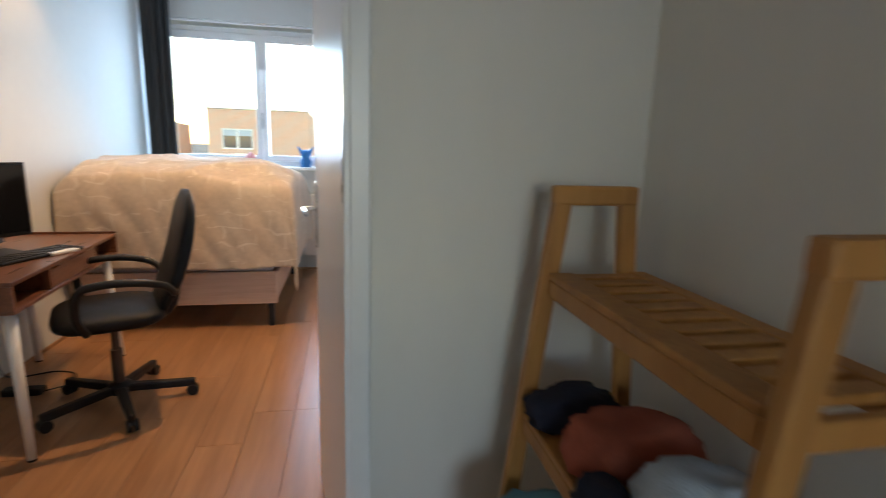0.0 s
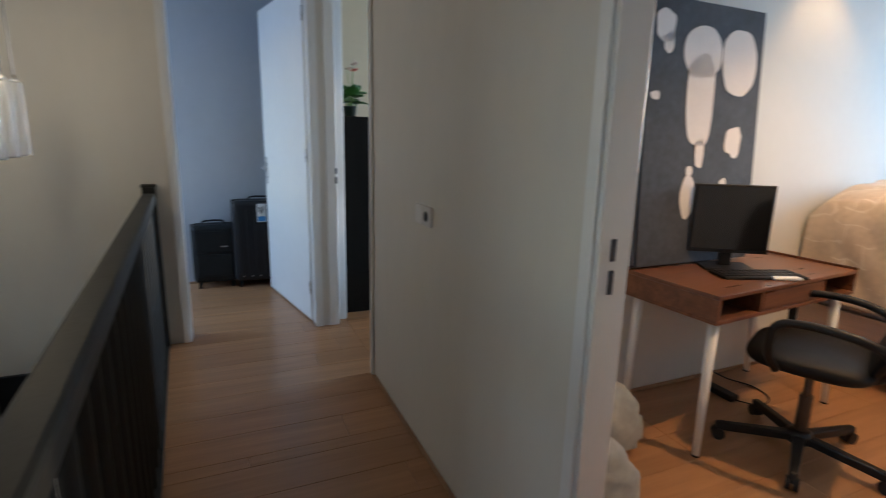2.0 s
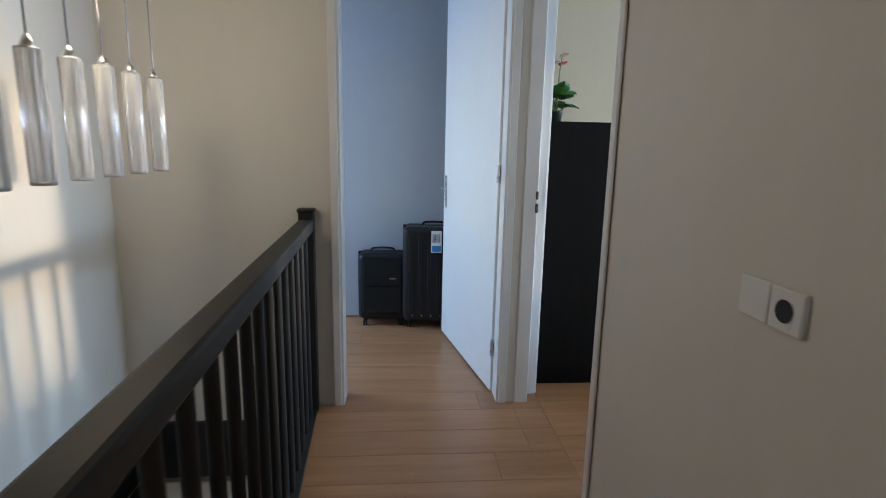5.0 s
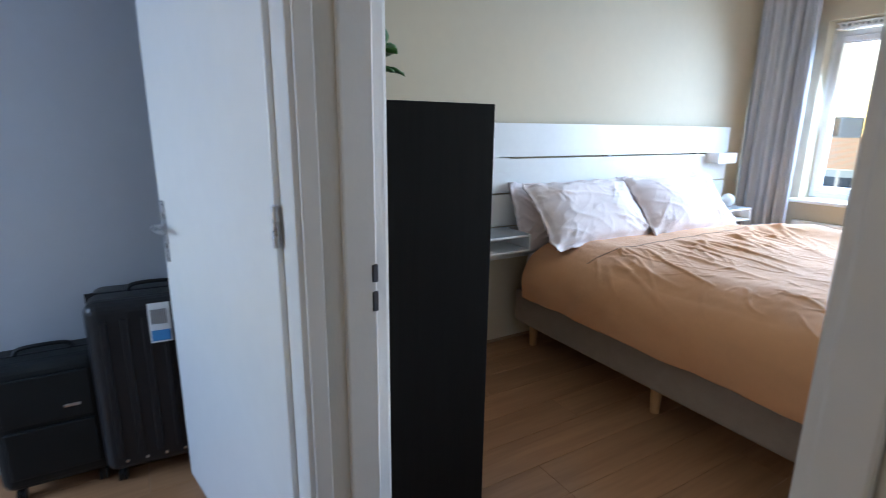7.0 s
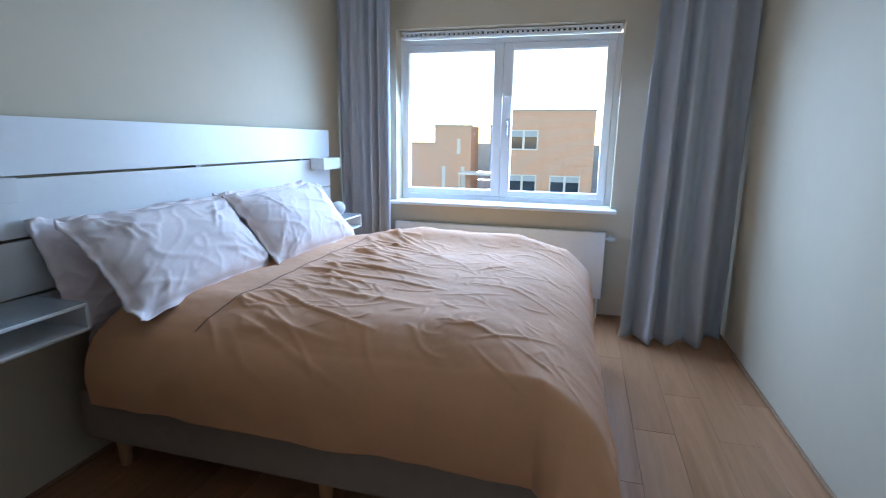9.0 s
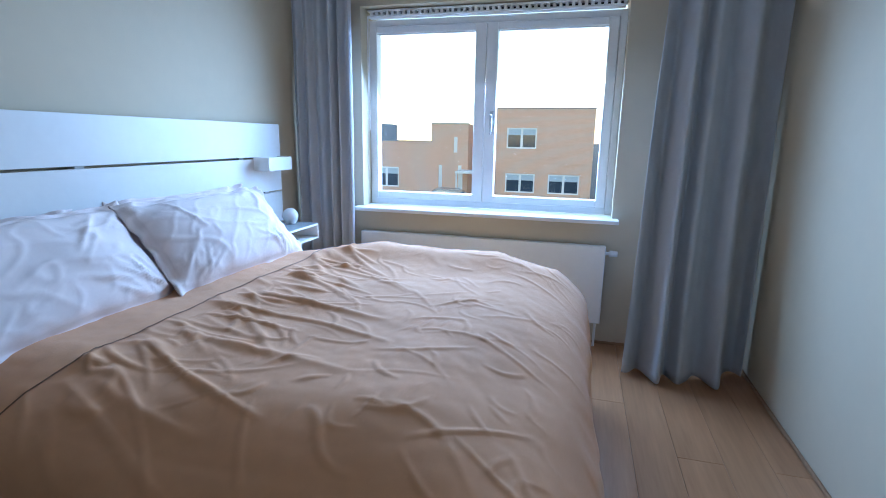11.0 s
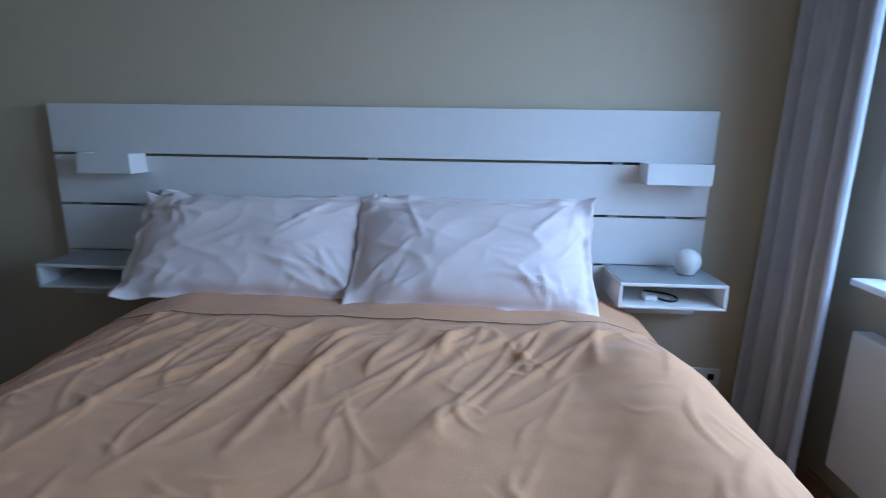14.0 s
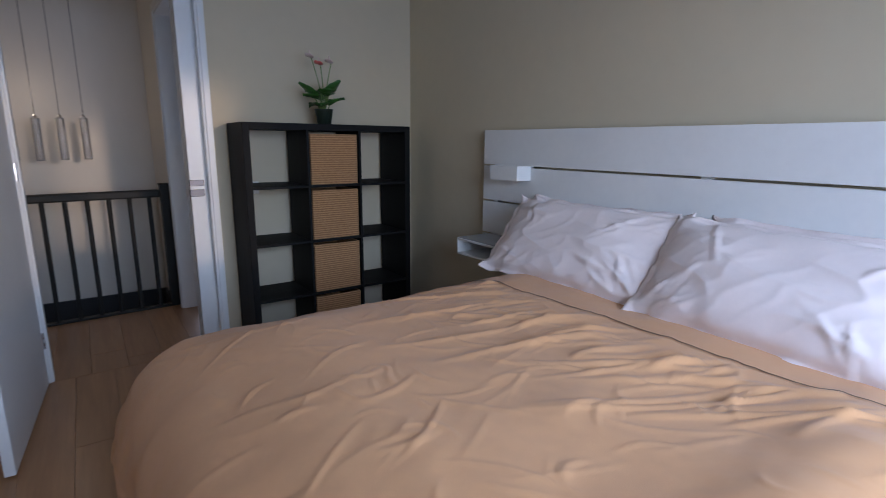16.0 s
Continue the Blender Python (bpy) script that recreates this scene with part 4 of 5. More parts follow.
def drape(name, parent, mat, x0, x1, y0, y1, top, hems, crease, seed, nu=150, nv=150, label="", puff=0.05, soft=0.06):
    """A cover over a bed lying along y or x: flat top, rounded sides that hang to the hems (x-, x+, y-, y+)."""
    hx0, hx1, hy0, hy1 = hems

    def fold(s, lo, hi, d0, d1):
        s = lo - d0 + s * (hi - lo + d0 + d1)
        if s < lo:
            o = lo - s
            h = soft * (1 - math.exp(-o / soft))
            return lo - h, o - h, s
        if s > hi:
            o = s - hi
            h = soft * (1 - math.exp(-o / soft))
            return hi + h, o - h, s
        return s, 0.0, s

    def fn(u, v):
        x, dx, sx = fold(u, x0, x1, hx0, hx1)
        y, dy, sy = fold(v, y0, y1, hy0, hy1)
        drop = math.hypot(dx, dy)
        ey = min(1, max(0, min(sy - y0, y1 - sy)) / 0.25)
        edge = min(1 if not hx1 else max(0, min(1, (x1 - sx) / 0.3)), ey)
        z = top - drop - 0.035 * (1 - edge) ** 2 + puff * 0.3 * edge + crease(sx, sy, drop)
        if drop > 0.02:
            k = min(1, drop / 0.15)
            wav = 0.014 * k * nz(sx * 5 + seed, sy * 5, 3.1) + 0.008 * k * math.sin((sx + sy) * 19 + seed)
            if dx > dy:
                x += math.copysign(wav, sx - (x0 + x1) / 2) * 0.8
            else:
                y += math.copysign(wav, sy - (y0 + y1) / 2)
        return (x, y, max(z, 0.05))

    bm = sheet(nu, nv, fn)
    o = part(name, bm, mat, parent, label, smooth=True) if parent is not None else put(name, bm, mat, smooth=True)
    return thicken(o, 0.012, 0.0)


# the study's bed
def study_bed():
    e = thing("study_bed", (0, 0, 0), 0, "low bed with pale foot board on dark legs", "bed")
    part("foot_board", boxes(((-1.70, 3.66, 0.175), (-0.42, 3.69, 0.405)), bevel=0.006), M_PINKBOARD, e, "pale wooden foot board")
    part("side_rail", boxes(((-0.45, 3.69, 0.20), (-0.42, 5.28, 0.38)), bevel=0.006), M_PINKBOARD, e)
    part("side_rail", boxes(((-1.70, 3.69, 0.20), (-1.67, 5.28, 0.38)), bevel=0.006), M_PINKBOARD, e)
    for x, y in ((-0.47, 3.72), (-1.64, 3.72), (-0.47, 5.2), (-1.64, 5.2)):
        part("leg", rods(((x, y, 0), (x, y, 0.20), 0.022), seg=16), M_PLASTIC, e, "black metal leg")
    part("slat_base", boxes(((-1.67, 3.69, 0.30), (-0.45, 5.26, 0.34))), M_LEGWOOD, e)
    part("mattress", boxes(((-1.68, 3.70, 0.38), (-0.44, 5.27, 0.62)), bevel=0.05), M_SHEET, e)
    return e


study_bed()


def study_crease(x, y, drop):
    hump = 0.26 * max(0.0, min(1.0, (x + 1.78) / 0.16)) ** 0.6 * math.exp(-((y - 4.15) / 0.75) ** 4) * (1 - 0.15 * math.exp(-((x + 0.2) / 0.25) ** 2))
    return hump * (1 if drop < 0.01 else max(0.0, 1 - drop * 2.0)) + 0.05 * nz(x * 2.1, y * 2.1, 7) + 0.022 * max(0.0, ridged(x * 0.9 + 0.5 * y, y * 1.9, 2)) ** 5 + 0.014 * max(0.0, ridged(x * 2.2 - y, y * 2.6, 9)) ** 5 + 0.006 * nz(x * 7, y * 7, 4)


cover = drape("patterned_duvet", None, M_PATTERN, -1.71, -0.34, 3.66, 5.22, 0.85, (0.0, 0.47, 0.43, 0.02), study_crease, 3, 130, 130, soft=0.05)
tagged(cover, "thick patterned beige duvet heaped on the study bed", "duvet")


def curtain(name, x0, x1, z0, z1, yat, folds, depth, mat, label, seed, nu=160, nv=60, flare=None):
    def fn(u, v):
        z = z0 + (z1 - z0) * v
        gather = 1 - v
        ph = folds * 2 * math.pi * (u + 0.10 * nz(u * 2.6 + seed, 0.7, 1.0) + 0.035 * nz(u * 4 + seed, v * 1.6, 1.0) * gather)
        d = depth * max(0.15, 0.75 + 1.1 * nz(u * 5 + seed, 0.25 * v, 0.0)) * (0.70 + 0.45 * gather)
        x = x0 + (x1 - x0) * u + 0.012 * nz(u * 5, v * 2.5, seed) * gather
        y = yat + d * math.sin(ph) + 0.12 * d * math.sin(2.0 * ph + 1.0) + 0.02 * nz(u * 3, v * 2, seed + 4) * gather
        if flare:
            fx, fy = flare(u, v)
            x, y = x + fx, y + fy
        return (x, y, z + (0.006 * math.sin(u * 20 + seed) if v == 0 else 0))
    e = thing(name, (0, 0, 0), 0, label, "curtain")
    bm = sheet(nu, nv, fn)
    thicken(part("cloth", bm, mat, e, smooth=True), 0.003)
    part("heading_rail", boxes(((min(x0, x1) - 0.02, yat - 0.012, z1 - 0.004), (max(x0, x1) + 0.02, yat + 0.012, z1 + 0.014)), bevel=0.003), M_PVC, e)
    return e


curtain("dark_curtain", -1.71, -1.47, 0.90, 2.60, 5.27, 4, 0.03, M_DARKCURTAIN, "dark grey curtain hanging beside the study window", 3, 90, 30)

# small things in the study
pink = tagged(put("small_vase", lathe([(0.02, 0), (0.045, 0.02), (0.055, 0.06), (0.045, 0.10), (0.02, 0.12), (0.018, 0.13)], 20, (-0.86, 5.42, 1.042)), M_PINK, smooth=True), "small round pink vase on the study window sill", "vase")
toy = bmesh.new()
for c, r, q in (((0, 0, 0.05), 0.055, 0.9), ((0, -0.005, 0.125), 0.052, 0.85)):
    vs = bmesh.ops.create_uvsphere(toy, u_segments=20, v_segments=14, radius=r)["verts"]
    for v in vs:
        v.co = Vector((v.co.x, v.co.y * q, v.co.z * 0.92)) + Vector(c)
for sx in (-1, 1):
    rod(toy, (sx * 0.035, 0, 0.14), (sx * 0.075, 0, 0.20), 0.022, 0.006, seg=12)
    rod(toy, (sx * 0.025, -0.01, 0.001), (sx * 0.03, -0.02, 0.03), 0.024, 0.018, seg=12)
figure = tagged(put("figurine", toy, M_BLUETOY, smooth=True), "small glossy blue toy figurine on the study window sill", "figurine")
figure.location = (-0.34, 5.42, 1.042)
cloth_heap("plush_cushion", (-1.42, 1.86, 0.0), (0.17, 0.16, 0.20), M_PLUSH, "grey plush floor cushion beside the desk", 31, "cushion")
cloth_heap("plush_cushion", (-1.12, 1.62, 0.0), (0.14, 0.13, 0.16), M_PLUSH, "pale grey plush cushion on the study floor", 37, "cushion")
adapter = tagged(put("power_strip", boxes(((-1.62, 2.78, 0.0), (-1.44, 2.84, 0.035)), bevel=0.008), M_PLASTIC), "black power adapter lying on the floor under the desk", "power strip")
part("cable", tube([(-1.44, 2.81, 0.012), (-1.36, 2.90, 0.006), (-1.40, 3.02, 0.006), (-1.52, 3.06, 0.006), (-1.66, 3.0, 0.01), (-1.71, 2.95, 0.08), (-1.712, 2.93, 0.4), (-1.705, 2.9, 0.62)], 0.004, 6), M_PLASTIC, adapter, smooth=True)
for x, y in ((-1.42, 3.45), (-0.35, 3.0)):
    sp = tagged(put("ceiling_spot", lathe([(0.045, H - 0.012), (0.05, H - 0.006), (0.05, H), (0.03, H)], 24, (x, y, 0)), M_CHROME, smooth=True), "round recessed ceiling spot, switched on", "ceiling light", "ceiling spots")
    part("bulb", lathe([(0.002, H - 0.018), (0.03, H - 0.016), (0.032, H - 0.0125), (0.002, H - 0.0125)], 20, (x, y, 0)), M_BULB, sp, "glowing warm bulb")

# small radiator under the study window
def radiator(name, x0, x1, z0, z1, y, label):
    e = thing(name, (0, 0, 0), 0, label, "radiator")
    part("panel", boxes(((x0, y, z0), (x1, y + 0.025, z1)), bevel=0.008), M_WHITE, e)
    part("rear_panel", boxes(((x0 + 0.01, y + 0.05, z0 + 0.01), (x1 - 0.01, y + 0.07, z1 - 0.01)), bevel=0.005), M_WHITE, e)
    part("top_grille", boxes(((x0, y + 0.025, z1 - 0.012), (x1, y + 0.07, z1 - 0.004)), bevel=0.002), M_WHITE, e)
    v = part("valve", rods(((x1, y + 0.035, z1 - 0.05), (x1 + 0.025, y + 0.035, z1 - 0.05), 0.012), ((x1 + 0.025, y + 0.035, z1 - 0.05), (x1 + 0.075, y + 0.035, z1 - 0.05), 0.022, 0.018), seg=18), M_WHITE, e, "white thermostat knob")
    for x in (x0 + 0.12, x1 - 0.12):
        part("bracket", boxes(((x - 0.015, y + 0.07, z0 + 0.05), (x + 0.015, 5.40, z1 - 0.05))), M_WHITE, e)
    for x in (x1 - 0.03, x1 - 0.08):
        part("pipe", rods(((x, y + 0.035, 0.0), (x, y + 0.035, z0 + 0.01), 0.008)), M_WHITE, e)
    return e


radiator("radiator", -0.38, 0.75, 0.16, 0.78, 5.315, "white panel radiator under the study window")


# ---- bedroom ----
radiator("radiator", -4.404, -2.685, 0.17, 0.70, 5.30, "long white panel radiator under the bedroom window")


def headboard():
    e = thing("headboard", (-4.87, 2.15, 0), 0, "wide white headboard of four horizontal boards", "headboard")
    w = 2.795
    for z0, z1 in ((1.235, 1.44), (1.016, 1.224), (0.806, 1.005), (0.59, 0.795)):
        part("board", boxes(((0.038, 0, z0), (0.060, w, z1)), bevel=0.002), M_WHITE, e)
    for y in (0.10, 0.36, 1.40, 2.42, 2.66):
        part("batten", boxes(((0.0, y - 0.02, 0.60), (0.0375, y + 0.02, 1.42))), M_WHITE, e)
    return e


headboard()


def night_shelf(at, label, rz=0):
    e = thing("bedside_shelf", at, rz, label, "bedside shelf", "bedside shelves")
    d, w, h = 0.26, 0.40, 0.10
    part("top", boxes(((0, 0, h - 0.012), (d, w, h)), bevel=0.003), M_WHITE, e)
    part("top_inlay", boxes(((0.004, 0.006, h), (d - 0.006, w - 0.006, h + 0.004)), bevel=0.001), M_GREYTOP, e, "grey glass top")
    part("bottom", boxes(((0, 0, 0), (d, w, 0.012)), bevel=0.003), M_WHITE, e)
    part("side", boxes(((0, 0, 0.012), (d, 0.012, h - 0.012))), M_WHITE, e)
    part("side", boxes(((0, w - 0.012, 0.012), (d, w, h - 0.012))), M_WHITE, e)
    part("back", boxes(((0, 0.012, 0.012), (0.01, w - 0.012, h - 0.012))), M_WHITE, e)
    part("mounting_plate", boxes(((0.0, 0.05, -0.012), (0.16, w - 0.1, 0.0)), bevel=0.002), M_WHITE, e)
    return e


night_shelf((-4.808, 2.225, 0.70), "white open bedside shelf hung on the headboard by the cube shelf")
night_shelf((-4.808, 4.545, 0.70), "white open bedside shelf hung on the headboard by the window")
ball = tagged(put("globe_lamp", lathe([(0.02, 0.0), (0.035, 0.004)] + [(0.052 * math.sin(a), 0.052 - 0.052 * math.cos(a)) for a in [0.75 + 0.24 * k for k in range(10)]] + [(0.004, 0.1038)], 28, (-4.69, 4.84, 0.804)), M_LAMPWHITE, smooth=True), "small white globe lamp on the bedside shelf", "lamp")
lead = tagged(put("charger", boxes(((-4.66, 4.66, 0.712), (-4.60, 4.71, 0.735)), bevel=0.008), M_PAPER), "white charger lying in the bedside shelf", "charger")
part("cable", tube([(-4.63, 4.71, 0.72), (-4.60, 4.76, 0.716), (-4.64, 4.80, 0.716), (-4.70, 4.78, 0.716), (-4.74, 4.70, 0.716)], 0.004, 6), M_PLASTIC, lead, smooth=True)


def wall_lamp(y0, y1, label):
    e = thing("reading_lamp", (-4.81, y0, 1.155), 0, label, "wall lamp", "reading lamps")
    w = y1 - y0
    part("shell", boxes(((0.0, 0, 0), (0.003, w, 0.082)), ((0.105, 0, 0), (0.108, w, 0.082)), ((0.003, 0, 0), (0.105, 0.004, 0.082)), ((0.003, w - 0.004, 0), (0.105, w, 0.082)), bevel=0.001), M_LAMPWHITE, e)
    part("diffuser", boxes(((0.0035, 0.0045, 0.03), (0.1045, w - 0.0045, 0.04))), M_PAPER, e)
    return e


wall_lamp(2.335, 2.565, "white box-shaped reading lamp on the headboard")
wall_lamp(4.655, 4.905, "white box-shaped reading lamp on the headboard")


def main_bed():
    e = thing("double_bed", (0, 0, 0), 0, "box-spring double bed upholstered in sand cloth", "bed")
    for y0, y1 in ((2.72, 3.655), (3.66, 4.60)):
        part("box_spring", boxes(((-4.79, y0, 0.165), (-2.84, y1, 0.385)), bevel=0.02), M_BASE, e)
    part("mattress", boxes(((-4.79, 2.77, 0.386), (-2.96, 4.56, 0.635)), bevel=0.06), M_SHEET, e)
    for x in (-4.70, -3.75, -2.92):
        for y in (2.82, 3.658, 4.50):
            part("leg", rods(((x, y, 0), (x, y, 0.166), 0.022, 0.032), seg=16), M_LEGWOOD, e, "beech leg")
    return e


main_bed()


def make_folds(seed):
    """Long folds fanning out below the pillows, crumples on the middle: start, heading, length, width, height, bow."""
    r = random.Random(seed)
    out = []
    for k in range(64):
        y0 = 2.76 + 1.80 * (k + r.uniform(0, 0.9)) / 64
        long = r.uniform(0.45, 0.85) if k % 4 == 0 else r.uniform(0.12, 0.45)
        out.append((-4.25 + r.uniform(0, 0.16), y0, radians(r.uniform(-52, -6)), long, r.uniform(0.008, 0.024), r.uniform(0.004, 0.012), r.uniform(-0.03, 0.045)))
    for k in range(120):
        out.append((r.uniform(-4.15, -2.90), r.uniform(2.80, 4.58), radians(r.uniform(-60, 35)), r.uniform(0.07, 0.34), r.uniform(0.005, 0.012), r.uniform(0.002, 0.006), r.uniform(-0.05, 0.05)))
    for k in range(60):
        out.append((r.uniform(-4.2, -2.85), r.uniform(2.75, 4.55), radians(r.uniform(40, 130)), r.uniform(0.05, 0.20), r.uniform(0.005, 0.009), r.uniform(0.002, 0.005), r.uniform(-0.03, 0.03)))
    return [(x, y, math.cos(a), math.sin(a), L_, w, h, c) for x, y, a, L_, w, h, c in out]


FOLDS = make_folds(11)
BX0, BX1, BY0, BY1 = -4.62, -2.968, 2.75, 4.58      # the flat of the duvet


def duvet_relief(x, y):
    """Height of the cover over the mattress, for arrays of places."""
    noises = [np.array([nz(a * f, b * f, q) for a, b in zip(x, y)]) for f, q in ((1.5, 1.0), (5, 2.0), (22, 6.0))]
    swell = np.clip((x + 4.4) / 0.5, 0, 1) * np.clip((-2.75 - x) / 0.5, 0.25, 1)
    z = 0.085 * swell * np.exp(-((y - 4.48) / 0.22) ** 2) + 0.020 * noises[0] + 0.007 * noises[1] + 0.0014 * noises[2]
    for fx, fy, ca, sa, L_, w, h, c in FOLDS:
        dx, dy = x - fx, y - fy
        t = (dx * ca + dy * sa) / L_
        q = (-dx * sa + dy * ca - c * np.sin(t * 3.1)) / w
        k = np.nonzero((t > 0) & (t < 1) & (q > -4) & (q < 6))[0]
        z[k] += h * np.sin(np.pi * t[k]) ** 0.7 * np.where(q[k] < 0, np.exp(-q[k] ** 2), np.exp(-q[k] * 1.5))
    ex = np.clip((BX1 - x) / 0.32, 0, 1)
    ey = np.clip(np.minimum(y - BY0, BY1 - y) / 0.28, 0, 1)
    edge = (1 - (1 - ex) ** 2) * (1 - (1 - ey) ** 2)
    return z, 0.071 * edge - 0.035


def main_duvet():
    nx, ny = 340, 360
    sx = np.repeat(np.linspace(BX0, BX1 + 0.48, nx + 1), ny + 1)
    sy = np.tile(np.linspace(BY0 - 0.325, BY1 + 0.325, ny + 1), nx + 1)
    ox = np.maximum(0, sx - BX1)
    oy = np.where(sy < BY0, sy - BY0, np.where(sy > BY1, sy - BY1, 0.0))
    over = (np.abs(ox) ** 3 + np.abs(oy) ** 3) ** (1 / 3)
    flat = np.maximum(np.hypot(ox, oy), 1e-6)
    soft = 0.095 + 0.085 * (ox / flat) ** 2
    out = soft * (1 - np.exp(-over / soft))
    drop = over - out
    hang = np.clip(drop / 0.16, 0, 1)
    belly = 0.030 * np.sin(np.pi * np.clip(over / 0.42, 0, 1)) + np.clip(drop / 0.28, 0, 1) * np.clip(ox / 0.1, 0, 1) * (0.025 + 0.075 * np.clip((3.5 - sy) / 0.8, 0, 1))
    wave = np.array([0.022 * nz(a * 3.5, b * 3.5, 3.1) + 0.012 * nz(a * 9, b * 9, 5.3) for a, b in zip(sx, sy)]) * hang
    push = out + belly + wave
    px = np.minimum(sx, BX1) + push * ox / flat
    py = np.clip(sy, BY0, BY1) + push * oy / flat
    z, crown = duvet_relief(sx, sy)
    sag = 0.45 * out
    pz = 0.70 - sag - drop + crown + z * (1 - 0.55 * np.clip(over / 0.1, 0, 1))
    verts = list(zip(px.tolist(), py.tolist(), pz.tolist()))
    faces = [(i * (ny + 1) + j, (i + 1) * (ny + 1) + j, (i + 1) * (ny + 1) + j + 1, i * (ny + 1) + j + 1) for i in range(nx) for j in range(ny)]
    me = bpy.data.meshes.new("peach_duvet")
    me.from_pydata(verts, [], faces)
    me.polygons.foreach_set("use_smooth", [True] * len(me.polygons))
    me.materials.append(M_DUVET)
    o = tagged(new("peach_duvet", me), "peach-beige cotton duvet with soft creases on the double bed", "duvet")
    return thicken(o, 0.016, 0.0)


main_cover = main_duvet()


def hem_line(u, v):
    y = 2.74 + 1.85 * u
    x = -4.215 + 0.012 * math.sin(u * 9) + 0.006 * v
    z, crown = duvet_relief(np.array([x]), np.array([min(max(y, BY0), BY1)]))
    return (x, y, 0.70 + 0.0085 + float(z[0] + crown[0]) + 0.003 + 0.002 * (1 - abs(2 * v - 1)))


part("stitched_seam", sheet(200, 2, hem_line), M_SEAM, main_cover, "stitched seam below the pillows", smooth=True)


def pillow(at, lean, yaw, w, h, thick, seed, label):
    """A filled pillowcase with a flat flange, pinched corners and creases."""
    nu, nv = 84, 56
    bm = bmesh.new()

    pr = random.Random(seed * 7 + 1)
    creases = []
    for k in range(26):
        ca, cb = pr.choice((-1, 1)) * pr.uniform(0.55, 0.98), pr.choice((-1, 1, -1)) * pr.uniform(0.5, 0.98)
        ang = math.atan2(-cb, -ca) + pr.uniform(-0.6, 0.6)
        creases.append((ca * w / 2, cb * h / 2, math.cos(ang), math.sin(ang), pr.uniform(0.07, 0.26), pr.uniform(0.005, 0.010), pr.uniform(0.004, 0.010)))

    def crease_at(y, z):
        d = 0.0
        for py, pz, c, s, L_, wd, hh in creases:
            t = ((y - py) * c + (z - pz) * s) / L_
            if 0 < t < 1:
                q = (-(y - py) * s + (z - pz) * c) / wd
                if abs(q) < 3:
                    d += hh * math.sin(math.pi * t) ** 0.6 * math.exp(-q * q)
        return d

    def prof(u, v, side):
        a, b = 2 * u - 1, 2 * v - 1
        ia, ib = min(1, abs(a) / 0.93), min(1, abs(b) / 0.90)
        body = max(0, 1 - ia ** 2.6) ** 0.62 * max(0, 1 - ib ** 2.6) ** 0.62
        pinch = 1 - 0.07 * (1 - abs(a) ** 1.5) * (abs(b) ** 4)
        pinch2 = 1 - 0.05 * (1 - abs(b) ** 1.5) * (abs(a) ** 4)
        yy = a * w / 2 * pinch2 + 0.012 * nz(b * 3, seed, side) * abs(a)
        zz = b * h / 2 * pinch + 0.010 * nz(a * 4, seed + 3, 1)
        rim = 1 - min(1, body * 3)
        curl = crease_at(yy, zz) if side > 0 else 0.0
        d = thick * body * (0.82 + 0.22 * nz(a * 1.4 + seed, b * 1.4, side))
        d += 0.007 * max(0, ridged(a * 1.6 + 1.4 * b + seed, b * 1.2 - a * 0.6, seed)) ** 5 * (0.3 + body) * (0.4 + abs(a))
        d += 0.004 * max(0, ridged(a * 3.5 - 2 * b + seed, b * 2.5, seed + 2)) ** 6
        corner = (abs(a) * abs(b)) ** 3
        wob = 0.014 * rim * nz(a * 5 + seed, b * 5, 2.0) + 0.020 * corner * math.sin(9 * a * w / h - 9 * b + seed) + 0.012 * corner * nz(a * 14 + seed, b * 14, 1.0)
        return Vector((side * (d + 0.002) + wob + curl, yy, zz))

    f = [[bm.verts.new(prof(i / nu, j / nv, 1)) for j in range(nv + 1)] for i in range(nu + 1)]
    b = [[bm.verts.new(prof(i / nu, j / nv, -1)) for j in range(nv + 1)] for i in range(nu + 1)]
    for i in range(nu):
        for j in range(nv):
            bm.faces.new((f[i][j], f[i + 1][j], f[i + 1][j + 1], f[i][j + 1]))
            bm.faces.new((b[i][j], b[i][j + 1], b[i + 1][j + 1], b[i + 1][j]))
    for i in range(nu):
        bm.faces.new((f[i][0], b[i][0], b[i + 1][0], f[i + 1][0]))
        bm.faces.new((f[i][nv], f[i + 1][nv], b[i + 1][nv], b[i][nv]))
    for j in range(nv):
        bm.faces.new((f[0][j], f[0][j + 1], b[0][j + 1], b[0][j]))
        bm.faces.new((f[nu][j], b[nu][j], b[nu][j + 1], f[nu][j + 1]))
    o = put("pillow", bm, M_SHEET, smooth=True)
    o.matrix_world = pose(*at, 0, lean, yaw)
    return tagged(o, label, "pillow", "pillows on the double bed")


pillow((-4.725, 3.06, 0.870), -20, 0, 0.86, 0.44, 0.06, 2, "pale pink pillow standing against the headboard")
pillow((-4.725, 4.05, 0.875), -20, 0, 0.88, 0.45, 0.06, 5, "pale pink pillow standing against the headboard")
pillow((-4.550, 3.125, 0.905), -40, 3, 0.95, 0.47, 0.10, 11, "creased pale pink pillow leaning in front of another")
pillow((-4.510, 3.98, 0.905), -41, -2, 0.91, 0.48, 0.105, 17, "creased pale pink pillow leaning in front of another")


def flare_right(u, v):
    g = (1 - v)
    return -0.10 * g * (1 - u), -0.26 * g ** 1.3 * math.sin(math.pi * min(1, 0.25 + 0.75 * u)) - 0.03 * g


